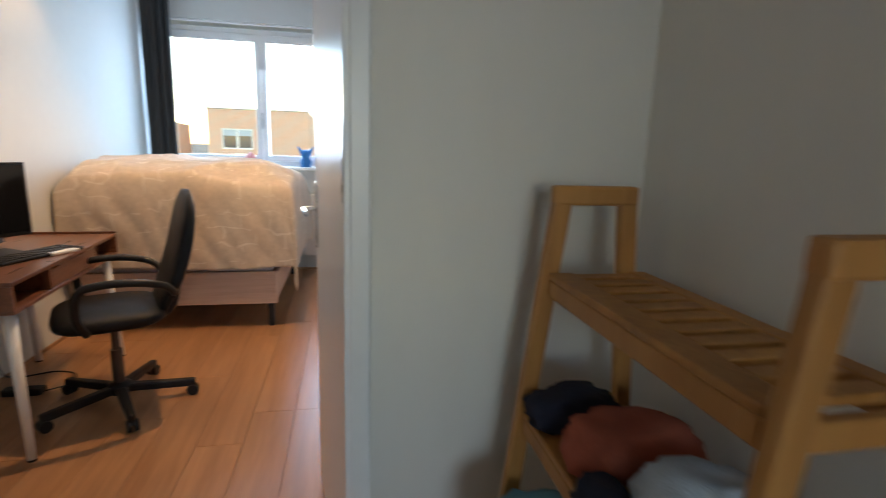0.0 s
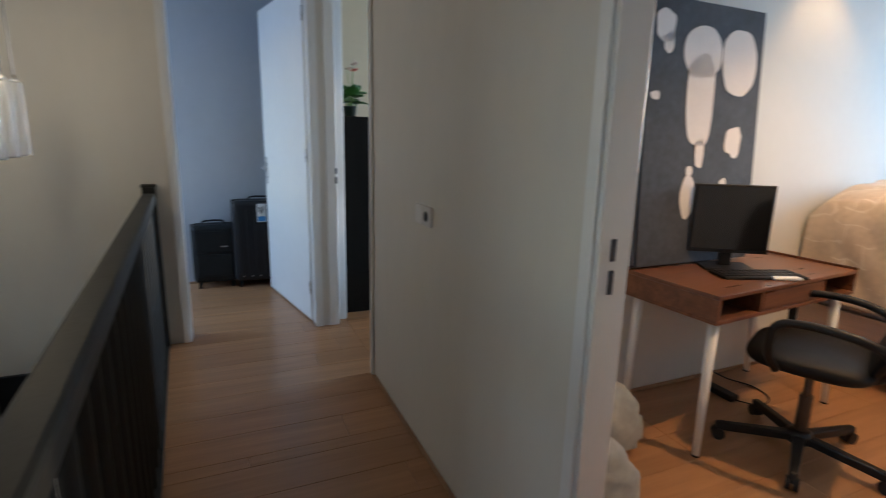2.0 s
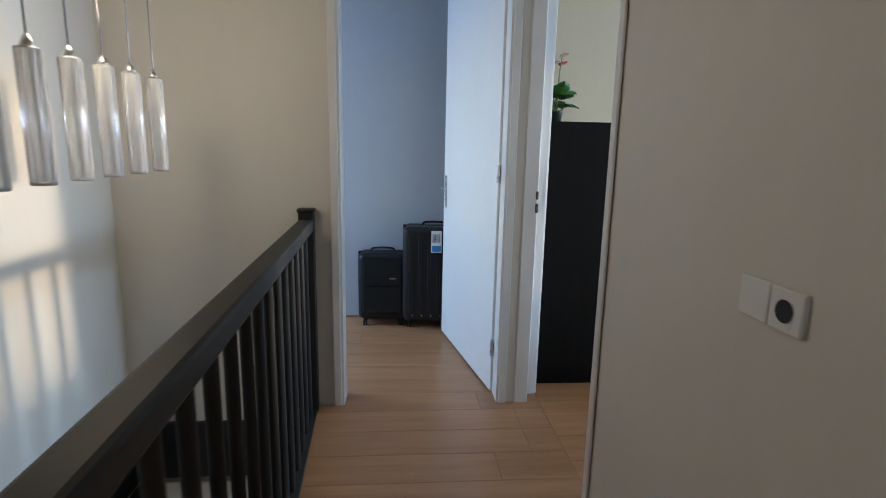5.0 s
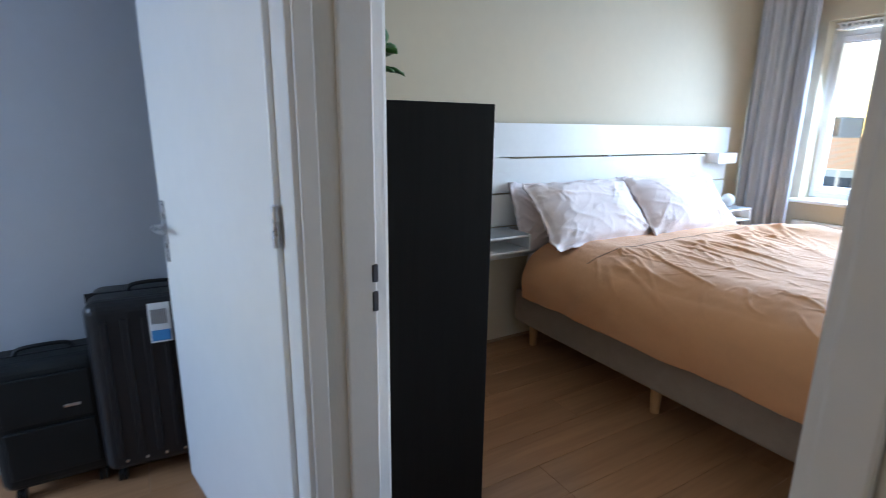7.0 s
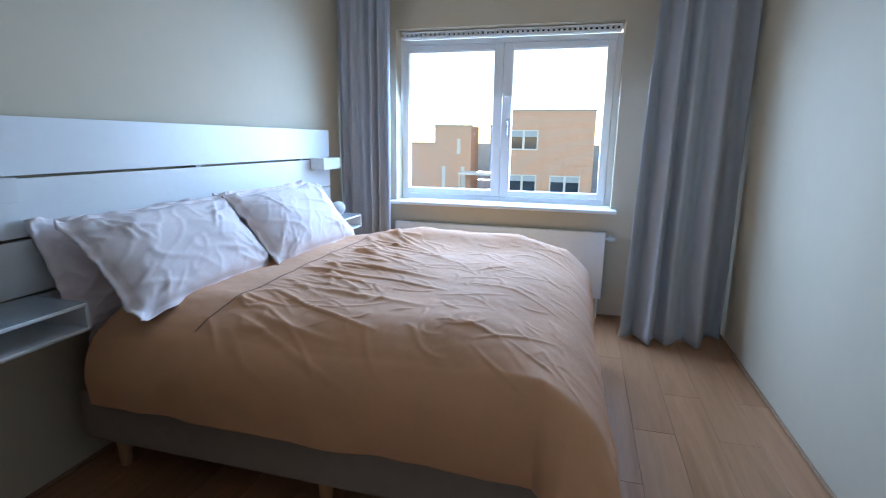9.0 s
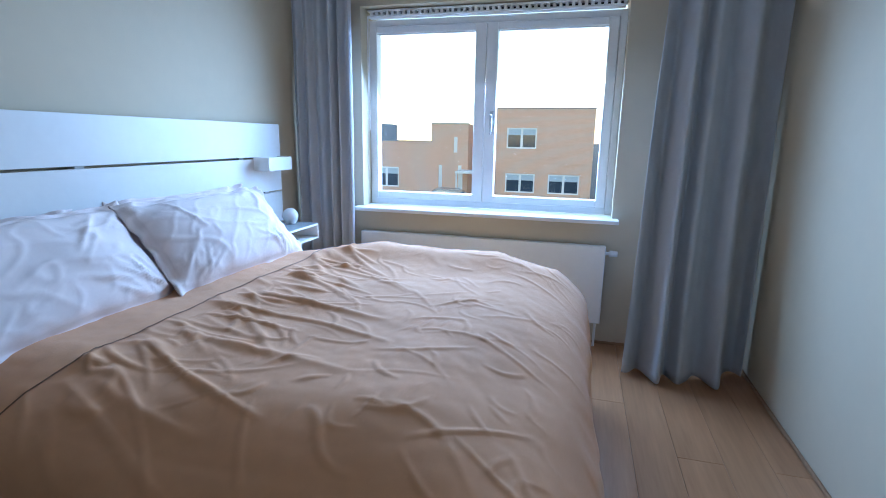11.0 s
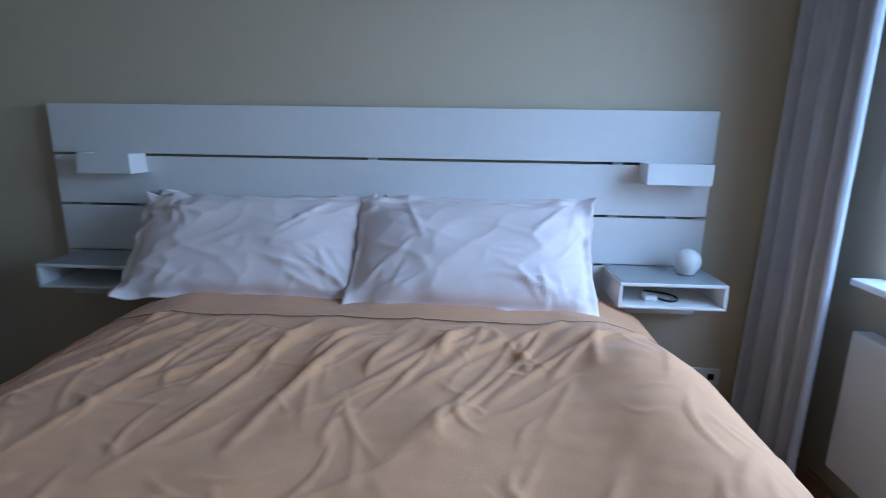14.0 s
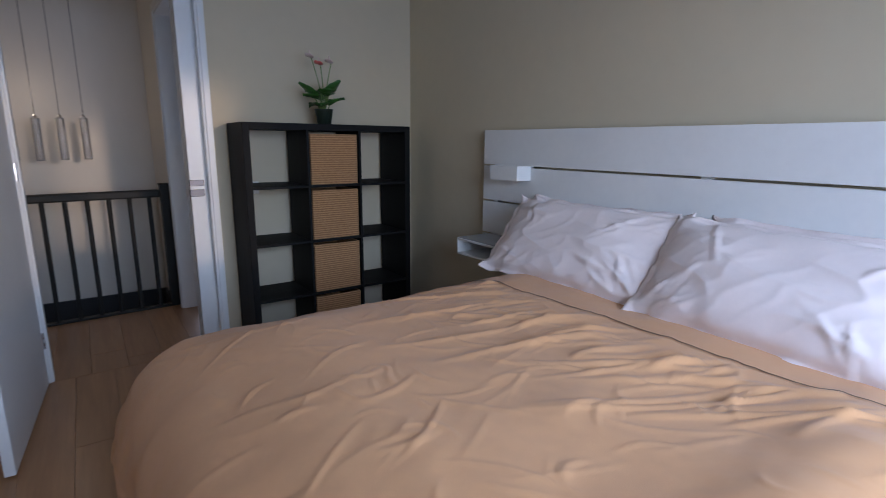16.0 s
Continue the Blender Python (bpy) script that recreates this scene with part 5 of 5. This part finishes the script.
curtain("grey_curtain", -4.85, -4.40, 0.012, 2.60, 5.22, 6, 0.045, M_CURTAIN, "grey linen curtain drawn beside the headboard", 8)
curtain("grey_curtain", -2.46, -1.87, 0.012, 2.60, 5.19, 3.5, 0.085, M_CURTAIN, "grey linen curtain gathered in the room's corner", 21, flare=flare_right)


# ---- cube shelf ----
def storage_basket(x, z, label):
    """A woven box with a hand hole, standing in a cube."""
    e = thing("storage_basket", (x, 1.215, z), 0, label, "basket", "woven baskets in the cube shelf")
    w, d, h = 0.318, 0.345, 0.315
    part("front", boxes(((0, d - 0.012, 0), (w, d, h)), bevel=0.004), M_WEAVE, e)
    part("back", boxes(((0, 0, 0), (w, 0.012, h)), bevel=0.004), M_WEAVE, e)
    part("side", boxes(((0, 0.012, 0), (0.012, d - 0.012, h))), M_WEAVE, e)
    part("side", boxes(((w - 0.012, 0.012, 0), (w, d - 0.012, h))), M_WEAVE, e)
    part("bottom", boxes(((0.012, 0.012, 0), (w - 0.012, d - 0.012, 0.01))), M_WEAVE, e)
    for k in range(22):
        zz = 0.008 + k * (h - 0.02) / 21
        part("weave_strip", boxes(((0.004, d, zz), (w - 0.004, d + 0.004, zz + 0.0095)), bevel=0.0015), M_WEAVE, e)
    return e


def build_cube_shelf():
    e = thing("cube_shelf", (0, 0, 0), 0, "black-brown cube shelf, three wide and four high, with open back", "shelf")
    W, HH, fr, th = 1.12, 1.47, 0.040, 0.016
    X1, X0, Y0, Y1 = -3.50, -3.50 - 1.12, 1.203, 1.567
    part("side_panel", boxes(((X1 - fr, Y0, 0), (X1, Y1, HH)), bevel=0.002), M_BLACKBROWN, e)
    part("side_panel", boxes(((X0, Y0, 0), (X0 + fr, Y1, HH)), bevel=0.002), M_BLACKBROWN, e)
    part("top_board", boxes(((X0 + fr, Y0, HH - fr), (X1 - fr, Y1, HH)), bevel=0.002), M_BLACKBROWN, e)
    part("bottom_board", boxes(((X0 + fr, Y0, 0), (X1 - fr, Y1, fr)), bevel=0.002), M_BLACKBROWN, e)
    cw = (W - 2 * fr - 2 * th) / 3
    ch = (HH - 2 * fr - 3 * th) / 4
    cells = []
    for c in range(3):
        x = X0 + fr + c * (cw + th)
        if c:
            part("upright", boxes(((x - th, Y0, fr), (x, Y1, HH - fr)), bevel=0.001), M_BLACKBROWN, e)
        for r in range(4):
            z = fr + r * (ch + th)
            if r:
                part("shelf_board", boxes(((x, Y0, z - th), (x + cw, Y1, z)), bevel=0.001), M_BLACKBROWN, e)
            cells.append((c, r, x, z))
    return cw, ch, cells


cw, ch, cells = build_cube_shelf()
for c, r, x, z in cells:
    if c == 1:
        storage_basket(x + (cw - 0.318) / 2, z, "brown woven storage basket in the cube shelf")
wsock = tagged(put("wall_socket", boxes(((-3.68, 1.17, 1.02), (-3.60, 1.18, 1.10)), bevel=0.004), M_WHITE), "white wall socket seen through the cube shelf", "wall socket")
part("socket_hole", boxes(((-3.655, 1.1795, 1.045), (-3.625, 1.182, 1.075)), bevel=0.003), M_PLASTIC, wsock)
wsock2 = tagged(put("wall_socket", boxes(((-4.87, 4.96, 0.24), (-4.858, 5.12, 0.32)), bevel=0.004), M_WHITE), "white double wall socket by the bedroom curtain", "wall socket")
part("socket_hole", boxes(((-4.8585, 4.985, 0.265), (-4.8565, 5.015, 0.295)), ((-4.8585, 5.065, 0.265), (-4.8565, 5.095, 0.295)), bevel=0.002), M_PLASTIC, wsock2)


def anthurium():
    e = thing("potted_plant", (-4.07, 1.39, 1.47), 0, "potted flamingo flower with glossy leaves on the cube shelf", "plant")
    part("pot", lathe([(0.035, 0), (0.045, 0.005), (0.058, 0.09), (0.062, 0.10), (0.055, 0.10), (0.050, 0.085)], 24), M_POT, e, smooth=True)
    rnd = random.Random(5)

    def leaf(tip, base, size, droop, mat, name, lift=0.0):
        base, tip = Vector(base), Vector(tip)
        d = (tip - base)
        side = d.cross(Vector((0, 0, 1))).normalized()
        up = side.cross(d).normalized()

        def fn(u, v):
            s = 2 * v - 1
            width = size * 0.42 * (math.sin(math.pi * min(1, u * 0.92 + 0.10)) ** 0.8) * (1 - 0.25 * u)
            p = base + d * u - Vector((0, 0, 1)) * droop * u * u
            back = -0.12 * d * abs(s) * (1 - u) if u < 0.3 else Vector((0, 0, 0))
            return p + side * s * width + up * (0.10 * size * (abs(s) ** 1.5) + 0.006 * nz(u * 6, s * 4, size * 90)) + back
        return thicken(part(name, sheet(12, 8, fn), mat, e, smooth=True), 0.0012)

    for k in range(15):
        a = 2 * math.pi * k / 15 + rnd.uniform(-0.25, 0.25)
        r = rnd.uniform(0.03, 0.075)
        z = rnd.uniform(0.11, 0.19)
        b = (math.cos(a) * r, math.sin(a) * r, z)
        part("stem", tube([(0.01 * math.cos(a), 0.01 * math.sin(a), 0.08), (b[0] * 0.6, b[1] * 0.6, z * 0.75), b], 0.003, 6), M_STEM, e, smooth=True)
        L_ = rnd.uniform(0.065, 0.11)
        leaf((b[0] + math.cos(a) * L_, b[1] + math.sin(a) * L_, z + rnd.uniform(0.01, 0.10)), b, rnd.uniform(0.13, 0.17), rnd.uniform(0.0, 0.04), M_LEAF, "leaf")
    for (x, y, z), mat in (((0.02, 0.02, 0.37), M_FLOWER), ((-0.06, 0.0, 0.39), M_FLOWERPALE), ((0.075, 0.01, 0.41), M_FLOWERPALE)):
        part("flower_stem", tube([(0, 0, 0.08), (x * 0.4, y, z * 0.6), (x, y, z)], 0.003, 6), M_STEM, e, smooth=True)
        leaf((x + 0.05, y + 0.03, z + 0.015), (x, y, z), 0.075, 0.0, mat, "flower")
        part("spadix", tube([(x, y, z), (x + 0.012, y + 0.01, z + 0.02), (x + 0.02, y + 0.015, z + 0.045)], 0.004, 6), M_FLOWERPALE, e, smooth=True)
    return e


anthurium()


# ---- suitcases ----
def suitcase(at, rz, w, d, h, mat, ribs, label):
    e = thing("suitcase", at, rz, label, "suitcase", "suitcases in the box room")
    z0 = 0.055
    bm = bmesh.new()
    box(bm, (-d / 2, -w / 2, z0), (d / 2, w / 2, h), 0.045, seg=5)
    part("shell", bm, mat, e, smooth=False)
    part("zip_band", boxes(((-0.008, -w / 2 - 0.003, z0 + 0.03), (0.008, w / 2 + 0.003, h + 0.003)), bevel=0.002), M_PLASTIC, e)
    if ribs:
        for k in range(ribs):
            y = -w / 2 + 0.06 + k * (w - 0.12) / (ribs - 1)
            part("rib", boxes(((d / 2 - 0.004, y - 0.011, z0 + 0.07), (d / 2 + 0.006, y + 0.011, h - 0.07)), bevel=0.004), mat, e)
            part("rivet", rods(((d / 2, y + 0.018, z0 + 0.05), (d / 2 + 0.003, y + 0.018, z0 + 0.05), 0.006)), M_CHROME, e)
    else:
        part("pocket", boxes(((d / 2 - 0.002, -w / 2 + 0.04, z0 + 0.06), (d / 2 + 0.012, w / 2 - 0.04, h * 0.55)), bevel=0.008), mat, e)
        part("pocket", boxes(((d / 2 - 0.002, -w / 2 + 0.04, h * 0.58), (d / 2 + 0.010, w / 2 - 0.04, h - 0.05)), bevel=0.008), mat, e)
        part("badge", boxes(((d / 2 + 0.008, w / 2 - 0.13, h * 0.66), (d / 2 + 0.0125, w / 2 - 0.08, h * 0.66 + 0.012)), bevel=0.002), M_CHROME, e)
    part("top_handle", tube([(0, -0.09, h - 0.004), (0, -0.075, h + 0.022), (0, 0, h + 0.028), (0, 0.075, h + 0.022), (0, 0.09, h - 0.004)], 0.008), M_PLASTIC, e, smooth=True)
    part("side_handle", tube([(0, w / 2, h * 0.52), (0, w / 2 + 0.022, h * 0.55), (0, w / 2 + 0.022, h * 0.68), (0, w / 2, h * 0.71)], 0.007), M_PLASTIC, e, smooth=True)
    for x in (-d / 2 + 0.045, d / 2 - 0.045):
        for y in (-w / 2 + 0.05, w / 2 - 0.05):
            part("wheel", rods(((x, y - 0.014, 0.026), (x, y - 0.003, 0.026), 0.026), ((x, y + 0.003, 0.026), (x, y + 0.014, 0.026), 0.026), ((x, y, 0.03), (x, y, z0 + 0.01), 0.012), seg=18), M_PLASTIC, e, "black twin spinner wheel")
    return e


suitcase((-4.60, 0.295, 0), 0, 0.36, 0.22, 0.56, M_CASE, 0, "small black soft cabin suitcase on wheels")
big = suitcase((-4.565, 0.68, 0), -4, 0.46, 0.27, 0.765, M_CASE2, 6, "large anthracite ribbed hard-shell suitcase on wheels")
tag = part("luggage_tag", boxes(((0.143, -0.02, 0.585), (0.146, 0.055, 0.745)), bevel=0.001), M_PAPER, big, "white paper luggage tag with blue print")
part("print", boxes(((0.146, -0.015, 0.592), (0.147, 0.05, 0.635))), M_BLUETAG, tag, "blue print")
part("barcode", boxes(*[((0.146, -0.01 + 0.006 * k, 0.66), (0.147, -0.0075 + 0.006 * k, 0.72)) for k in range(9)]), M_PLASTIC, tag, "dark bars")


# ---- outside ----
GZ = -2.85
bm = bmesh.new()
bmesh.ops.create_grid(bm, x_segments=2, y_segments=2, size=900)
g = put("ground", bm, M_ASPHALT)
g.location = (0, 0, GZ)
tagged(g, "grey street and parking ground", "ground", kind="structure")


def casement(parent, x0, x1, z0, z1, y, leaves=2):
    """A far white window set in a brick front that faces -y."""
    fr = 0.09
    items = [((x0, y - 0.03, z0), (x0 + fr, y + 0.05, z1)), ((x1 - fr, y - 0.03, z0), (x1, y + 0.05, z1)), ((x0 + fr, y - 0.03, z0), (x1 - fr, y + 0.05, z0 + fr)), ((x0 + fr, y - 0.03, z1 - fr), (x1 - fr, y + 0.05, z1))]
    for k in range(1, leaves):
        xm = x0 + (x1 - x0) * k / leaves
        items.append(((xm - fr * 0.8, y - 0.03, z0 + fr), (xm + fr * 0.8, y + 0.05, z1 - fr)))
    w = part("window", boxes(*items), M_PVC, parent, "white window frame")
    part("pane", boxes(((x0 + fr, y + 0.0, z0 + fr), (x1 - fr, y + 0.02, z1 - fr))), M_FARGLASS, w, "dark reflecting glass")
    part("blind", boxes(((x0 + fr, y - 0.012, z1 - fr - 0.28 * (z1 - z0)), (x1 - fr, y - 0.004, z1 - fr))), M_PALEBLUE, w, "half-drawn blind")


def house(name_label, x0, x1, y0, y1, top, wins, strips=()):
    e = thing("brick_house", (0, 0, 0), 0, name_label, "house")
    # front wall with openings, then the body behind it
    holes = sorted([(a, b, c, d) for a, b, c, d, n in wins] + [s for s in strips], key=lambda q: q[0])
    xs = sorted({x0, x1} | {h[0] for h in holes} | {h[1] for h in holes})
    items = []
    for xa, xb in zip(xs, xs[1:]):
        cuts = sorted([(h[2], h[3]) for h in holes if h[0] <= xa + 1e-6 and h[1] >= xb - 1e-6])
        z = GZ
        for c0, c1 in cuts:
            items.append(((xa, y0, z), (xb, y0 + 0.25, c0)))
            z = c1
        items.append(((xa, y0, z), (xb, y0 + 0.25, top)))
    part("wall", boxes(*items), M_BRICK, e, "orange brick front")
    part("wall", boxes(((x0, y0 + 0.25, GZ), (x0 + 0.25, y1, top)), ((x1 - 0.25, y0 + 0.25, GZ), (x1, y1, top)), ((x0 + 0.25, y1 - 0.25, GZ), (x1 - 0.25, y1, top))), M_BRICK, e)
    part("roof", boxes(((x0 + 0.25, y0 + 0.25, top - 0.5), (x1 - 0.25, y1 - 0.25, top - 0.3))), M_ASPHALT, e)
    part("parapet_cap", boxes(((x0 - 0.04, y0 - 0.05, top), (x1 + 0.04, y0 + 0.3, top + 0.06))), M_GREYBLD, e)
    part("inner_wall", boxes(((x0 + 0.3, y0 + 0.9, GZ), (x1 - 0.3, y0 + 1.0, top - 0.55))), M_GREYBLD, e)
    for a, b, c, d, n in wins:
        casement(e, a, b, c, d, y0 + 0.08, n)
    for a, b, c, d in strips:
        s = part("window", boxes(((a, y0 + 0.06, c), (b, y0 + 0.14, d))), M_PVC, e, "narrow white window strip")
    return e


house("orange brick terrace house with white windows across the street", -8.3, -2.26, 34, 44, 3.25, [(-7.5, -5.65, 0.84, 2.10, 2), (-7.5, -5.65, -1.90, -0.69, 2), (-4.84, -2.95, -1.90, -0.69, 2)])
house("low orange brick house with flat roof across the street", -19.9, -12.4, 34, 44, 1.17, [(-19.11, -17.38, -1.80, -0.5, 2), (-16.43, -14.65, -1.85, -0.52, 2)])
tall = house("taller brick house at the end of the low terrace", -27, -19.9, 34, 37, 3.47, [(-25.4, -23.62, 1.03, 2.35, 2), (-22.65, -20.9, 1.03, 2.35, 2), (-25.4, -23.66, -1.77, -0.42, 2), (-22.69, -20.96, -1.77, -0.45, 2)])
part("downpipe", rods(((-19.86, 33.94, GZ), (-19.86, 33.94, 0.2), 0.06), seg=12), M_PVC, tall, "white rain pipe")
house("long brick terrace house further along the street", -45, -27, 34, 44, 3.47, [(xw, xw + 1.75, zw, zw + 1.33, 2) for xw in (-44, -40.4, -36.8, -33.2, -29.6) for zw in (-1.77, 1.03)])
house("slim brick house with narrow window strips", -12.4, -9.95, 34, 36.5, 2.3, [], [(-11.9, -11.65, -1.9, -0.3), (-10.6, -10.35, -1.9, -0.3), (-10.9, -10.65, 0.5, 1.5)])
roof_box = tagged(put("roof_lantern", boxes(((-17.75, 35, 0.9), (-16.2, 38, 2.33)), bevel=0.03), M_GREYBLD), "grey glazed roof box on the low house", "roof box")
for k in range(2):
    part("pane", boxes(((-17.68 + 0.74 * k, 34.97, 1.0), (-17.02 + 0.74 * k, 34.999, 2.27))), M_FARGLASS, roof_box)
far = thing("apartment_building", (0, 0, 0), 0, "grey apartment block at the end of the street", "building")
part("wall", boxes(((-16, 75, GZ), (-9.5, 85, 3.4))), M_GREYBLD, far)
part("roof", boxes(((-16.1, 74.9, 3.4), (-9.4, 85.1, 3.6))), M_ASPHALT, far)
for r in range(2):
    for c in range(4):
        part("window", boxes(((-15.4 + 1.5 * c, 74.95, -1.4 + 2.6 * r), (-14.4 + 1.5 * c, 74.999, 0.0 + 2.6 * r))), M_FARGLASS, far)


carport = thing("carport", (-10.35, 32.2, 0), 0, "white flat carport canopy between the houses", "carport")
part("canopy", boxes(((0, 0, -0.71), (2.0, 1.7, -0.55)), bevel=0.02), M_PVC, carport)
for x, y in ((0.08, 0.1), (0.08, 1.6)):
    part("post", rods(((x, y, GZ), (x, y, -0.70), 0.05), seg=12), M_PVC, carport)


def car(at, rz, mat, label):
    e = thing("parked_car", at, rz, label, "car")

    def body_fn(profile, half, inset):
        bm = bmesh.new()
        a = [bm.verts.new((x, -half + (inset if z > 0.9 else 0), z)) for x, z in profile]
        b = [bm.verts.new((x, half - (inset if z > 0.9 else 0), z)) for x, z in profile]
        bm.faces.new(a), bm.faces.new(b[::-1])
        n = len(profile)
        for k in range(n):
            bm.faces.new((a[k], b[k], b[(k + 1) % n], a[(k + 1) % n]))
        bmesh.ops.bevel(bm, geom=bm.edges[:], offset=0.05, segments=2, affect='EDGES')
        return bm
    part("body", body_fn([(-2.05, 0.3), (2.05, 0.3), (2.1, 0.62), (1.35, 0.85), (0.75, 0.93), (0.1, 1.42), (-1.2, 1.45), (-1.9, 1.0), (-2.1, 0.8)], 0.86, 0.14), mat, e)
    part("windscreen", boxes(((-1.25, -0.70, 0.98), (0.42, 0.70, 1.33)), bevel=0.1), M_FARGLASS, e, "dark car glass")
    for x in (-1.3, 1.3):
        for y in (-0.80, 0.80):
            part("wheel", rods(((x, y - 0.09, 0.32), (x, y + 0.09, 0.32), 0.32), seg=20), M_PLASTIC, e)
    for y in (-0.6, 0.6):
        part("headlight", boxes(((2.0, y - 0.18, 0.60), (2.09, y + 0.18, 0.72)), bevel=0.02), M_PAPER, e)
    return e


car((-9.6, 30.0, GZ), 12, M_CARS[0], "silver hatchback parked in the street")
car((-10.0, 39.0, GZ), 95, M_CARS[2], "white car parked between the houses")
car((-9.0, 46.0, GZ), 88, M_CARS[1], "black car parked between the houses")
car((-10.6, 52.0, GZ), 92, M_CARS[0], "silver car parked further down the street")

# ---- floor boards, laid along the rooms ----
BW = 0.192
board_mesh = {}


def board(x, y0, y1, wx):
    key = (round(wx, 3), round(y1 - y0, 3))
    if key not in board_mesh:
        bm = bmesh.new()
        box(bm, (0.0006, 0.0006, -0.011), (wx - 0.0006, y1 - y0 - 0.0006, 0.0), 0.0012, seg=1)
        me = bpy.data.meshes.new("plank")
        bm.to_mesh(me)
        bm.free()
        me.materials.append(M_OAK)
        board_mesh[key] = me
    o = new("plank", board_mesh[key])
    o.parent = floor_slab
    o.location = (x, y0, 0)


def lay(xa, xb, ya, yb):
    rnd = random.Random(int(xa * 100) + 7)
    x = xa
    while x < xb - 0.005:
        wx = min(BW, xb - x)
        y = ya
        first = rnd.choice((0.42, 0.85, 1.28, 1.02))
        while y < yb - 0.005:
            ye = min(yb, y + first)
            if yb - ye < 0.12:
                ye = yb
            board(x, y, ye, wx)
            y, first = ye, 1.28
        x += wx


lay(-4.87, -1.835, 1.17, 5.40)
lay(-1.73, 0.90, 1.2, 5.40)
lay(-3.41, -1.80, 0.0, 1.17)
lay(-1.80, 0.67, 0.0, 1.2)
lay(-0.30, 0.67, -0.9, 0.0)
lay(-4.73, -3.41, -2.4, 1.12)
lay(-0.9, 1.3, -3.3, -0.9)
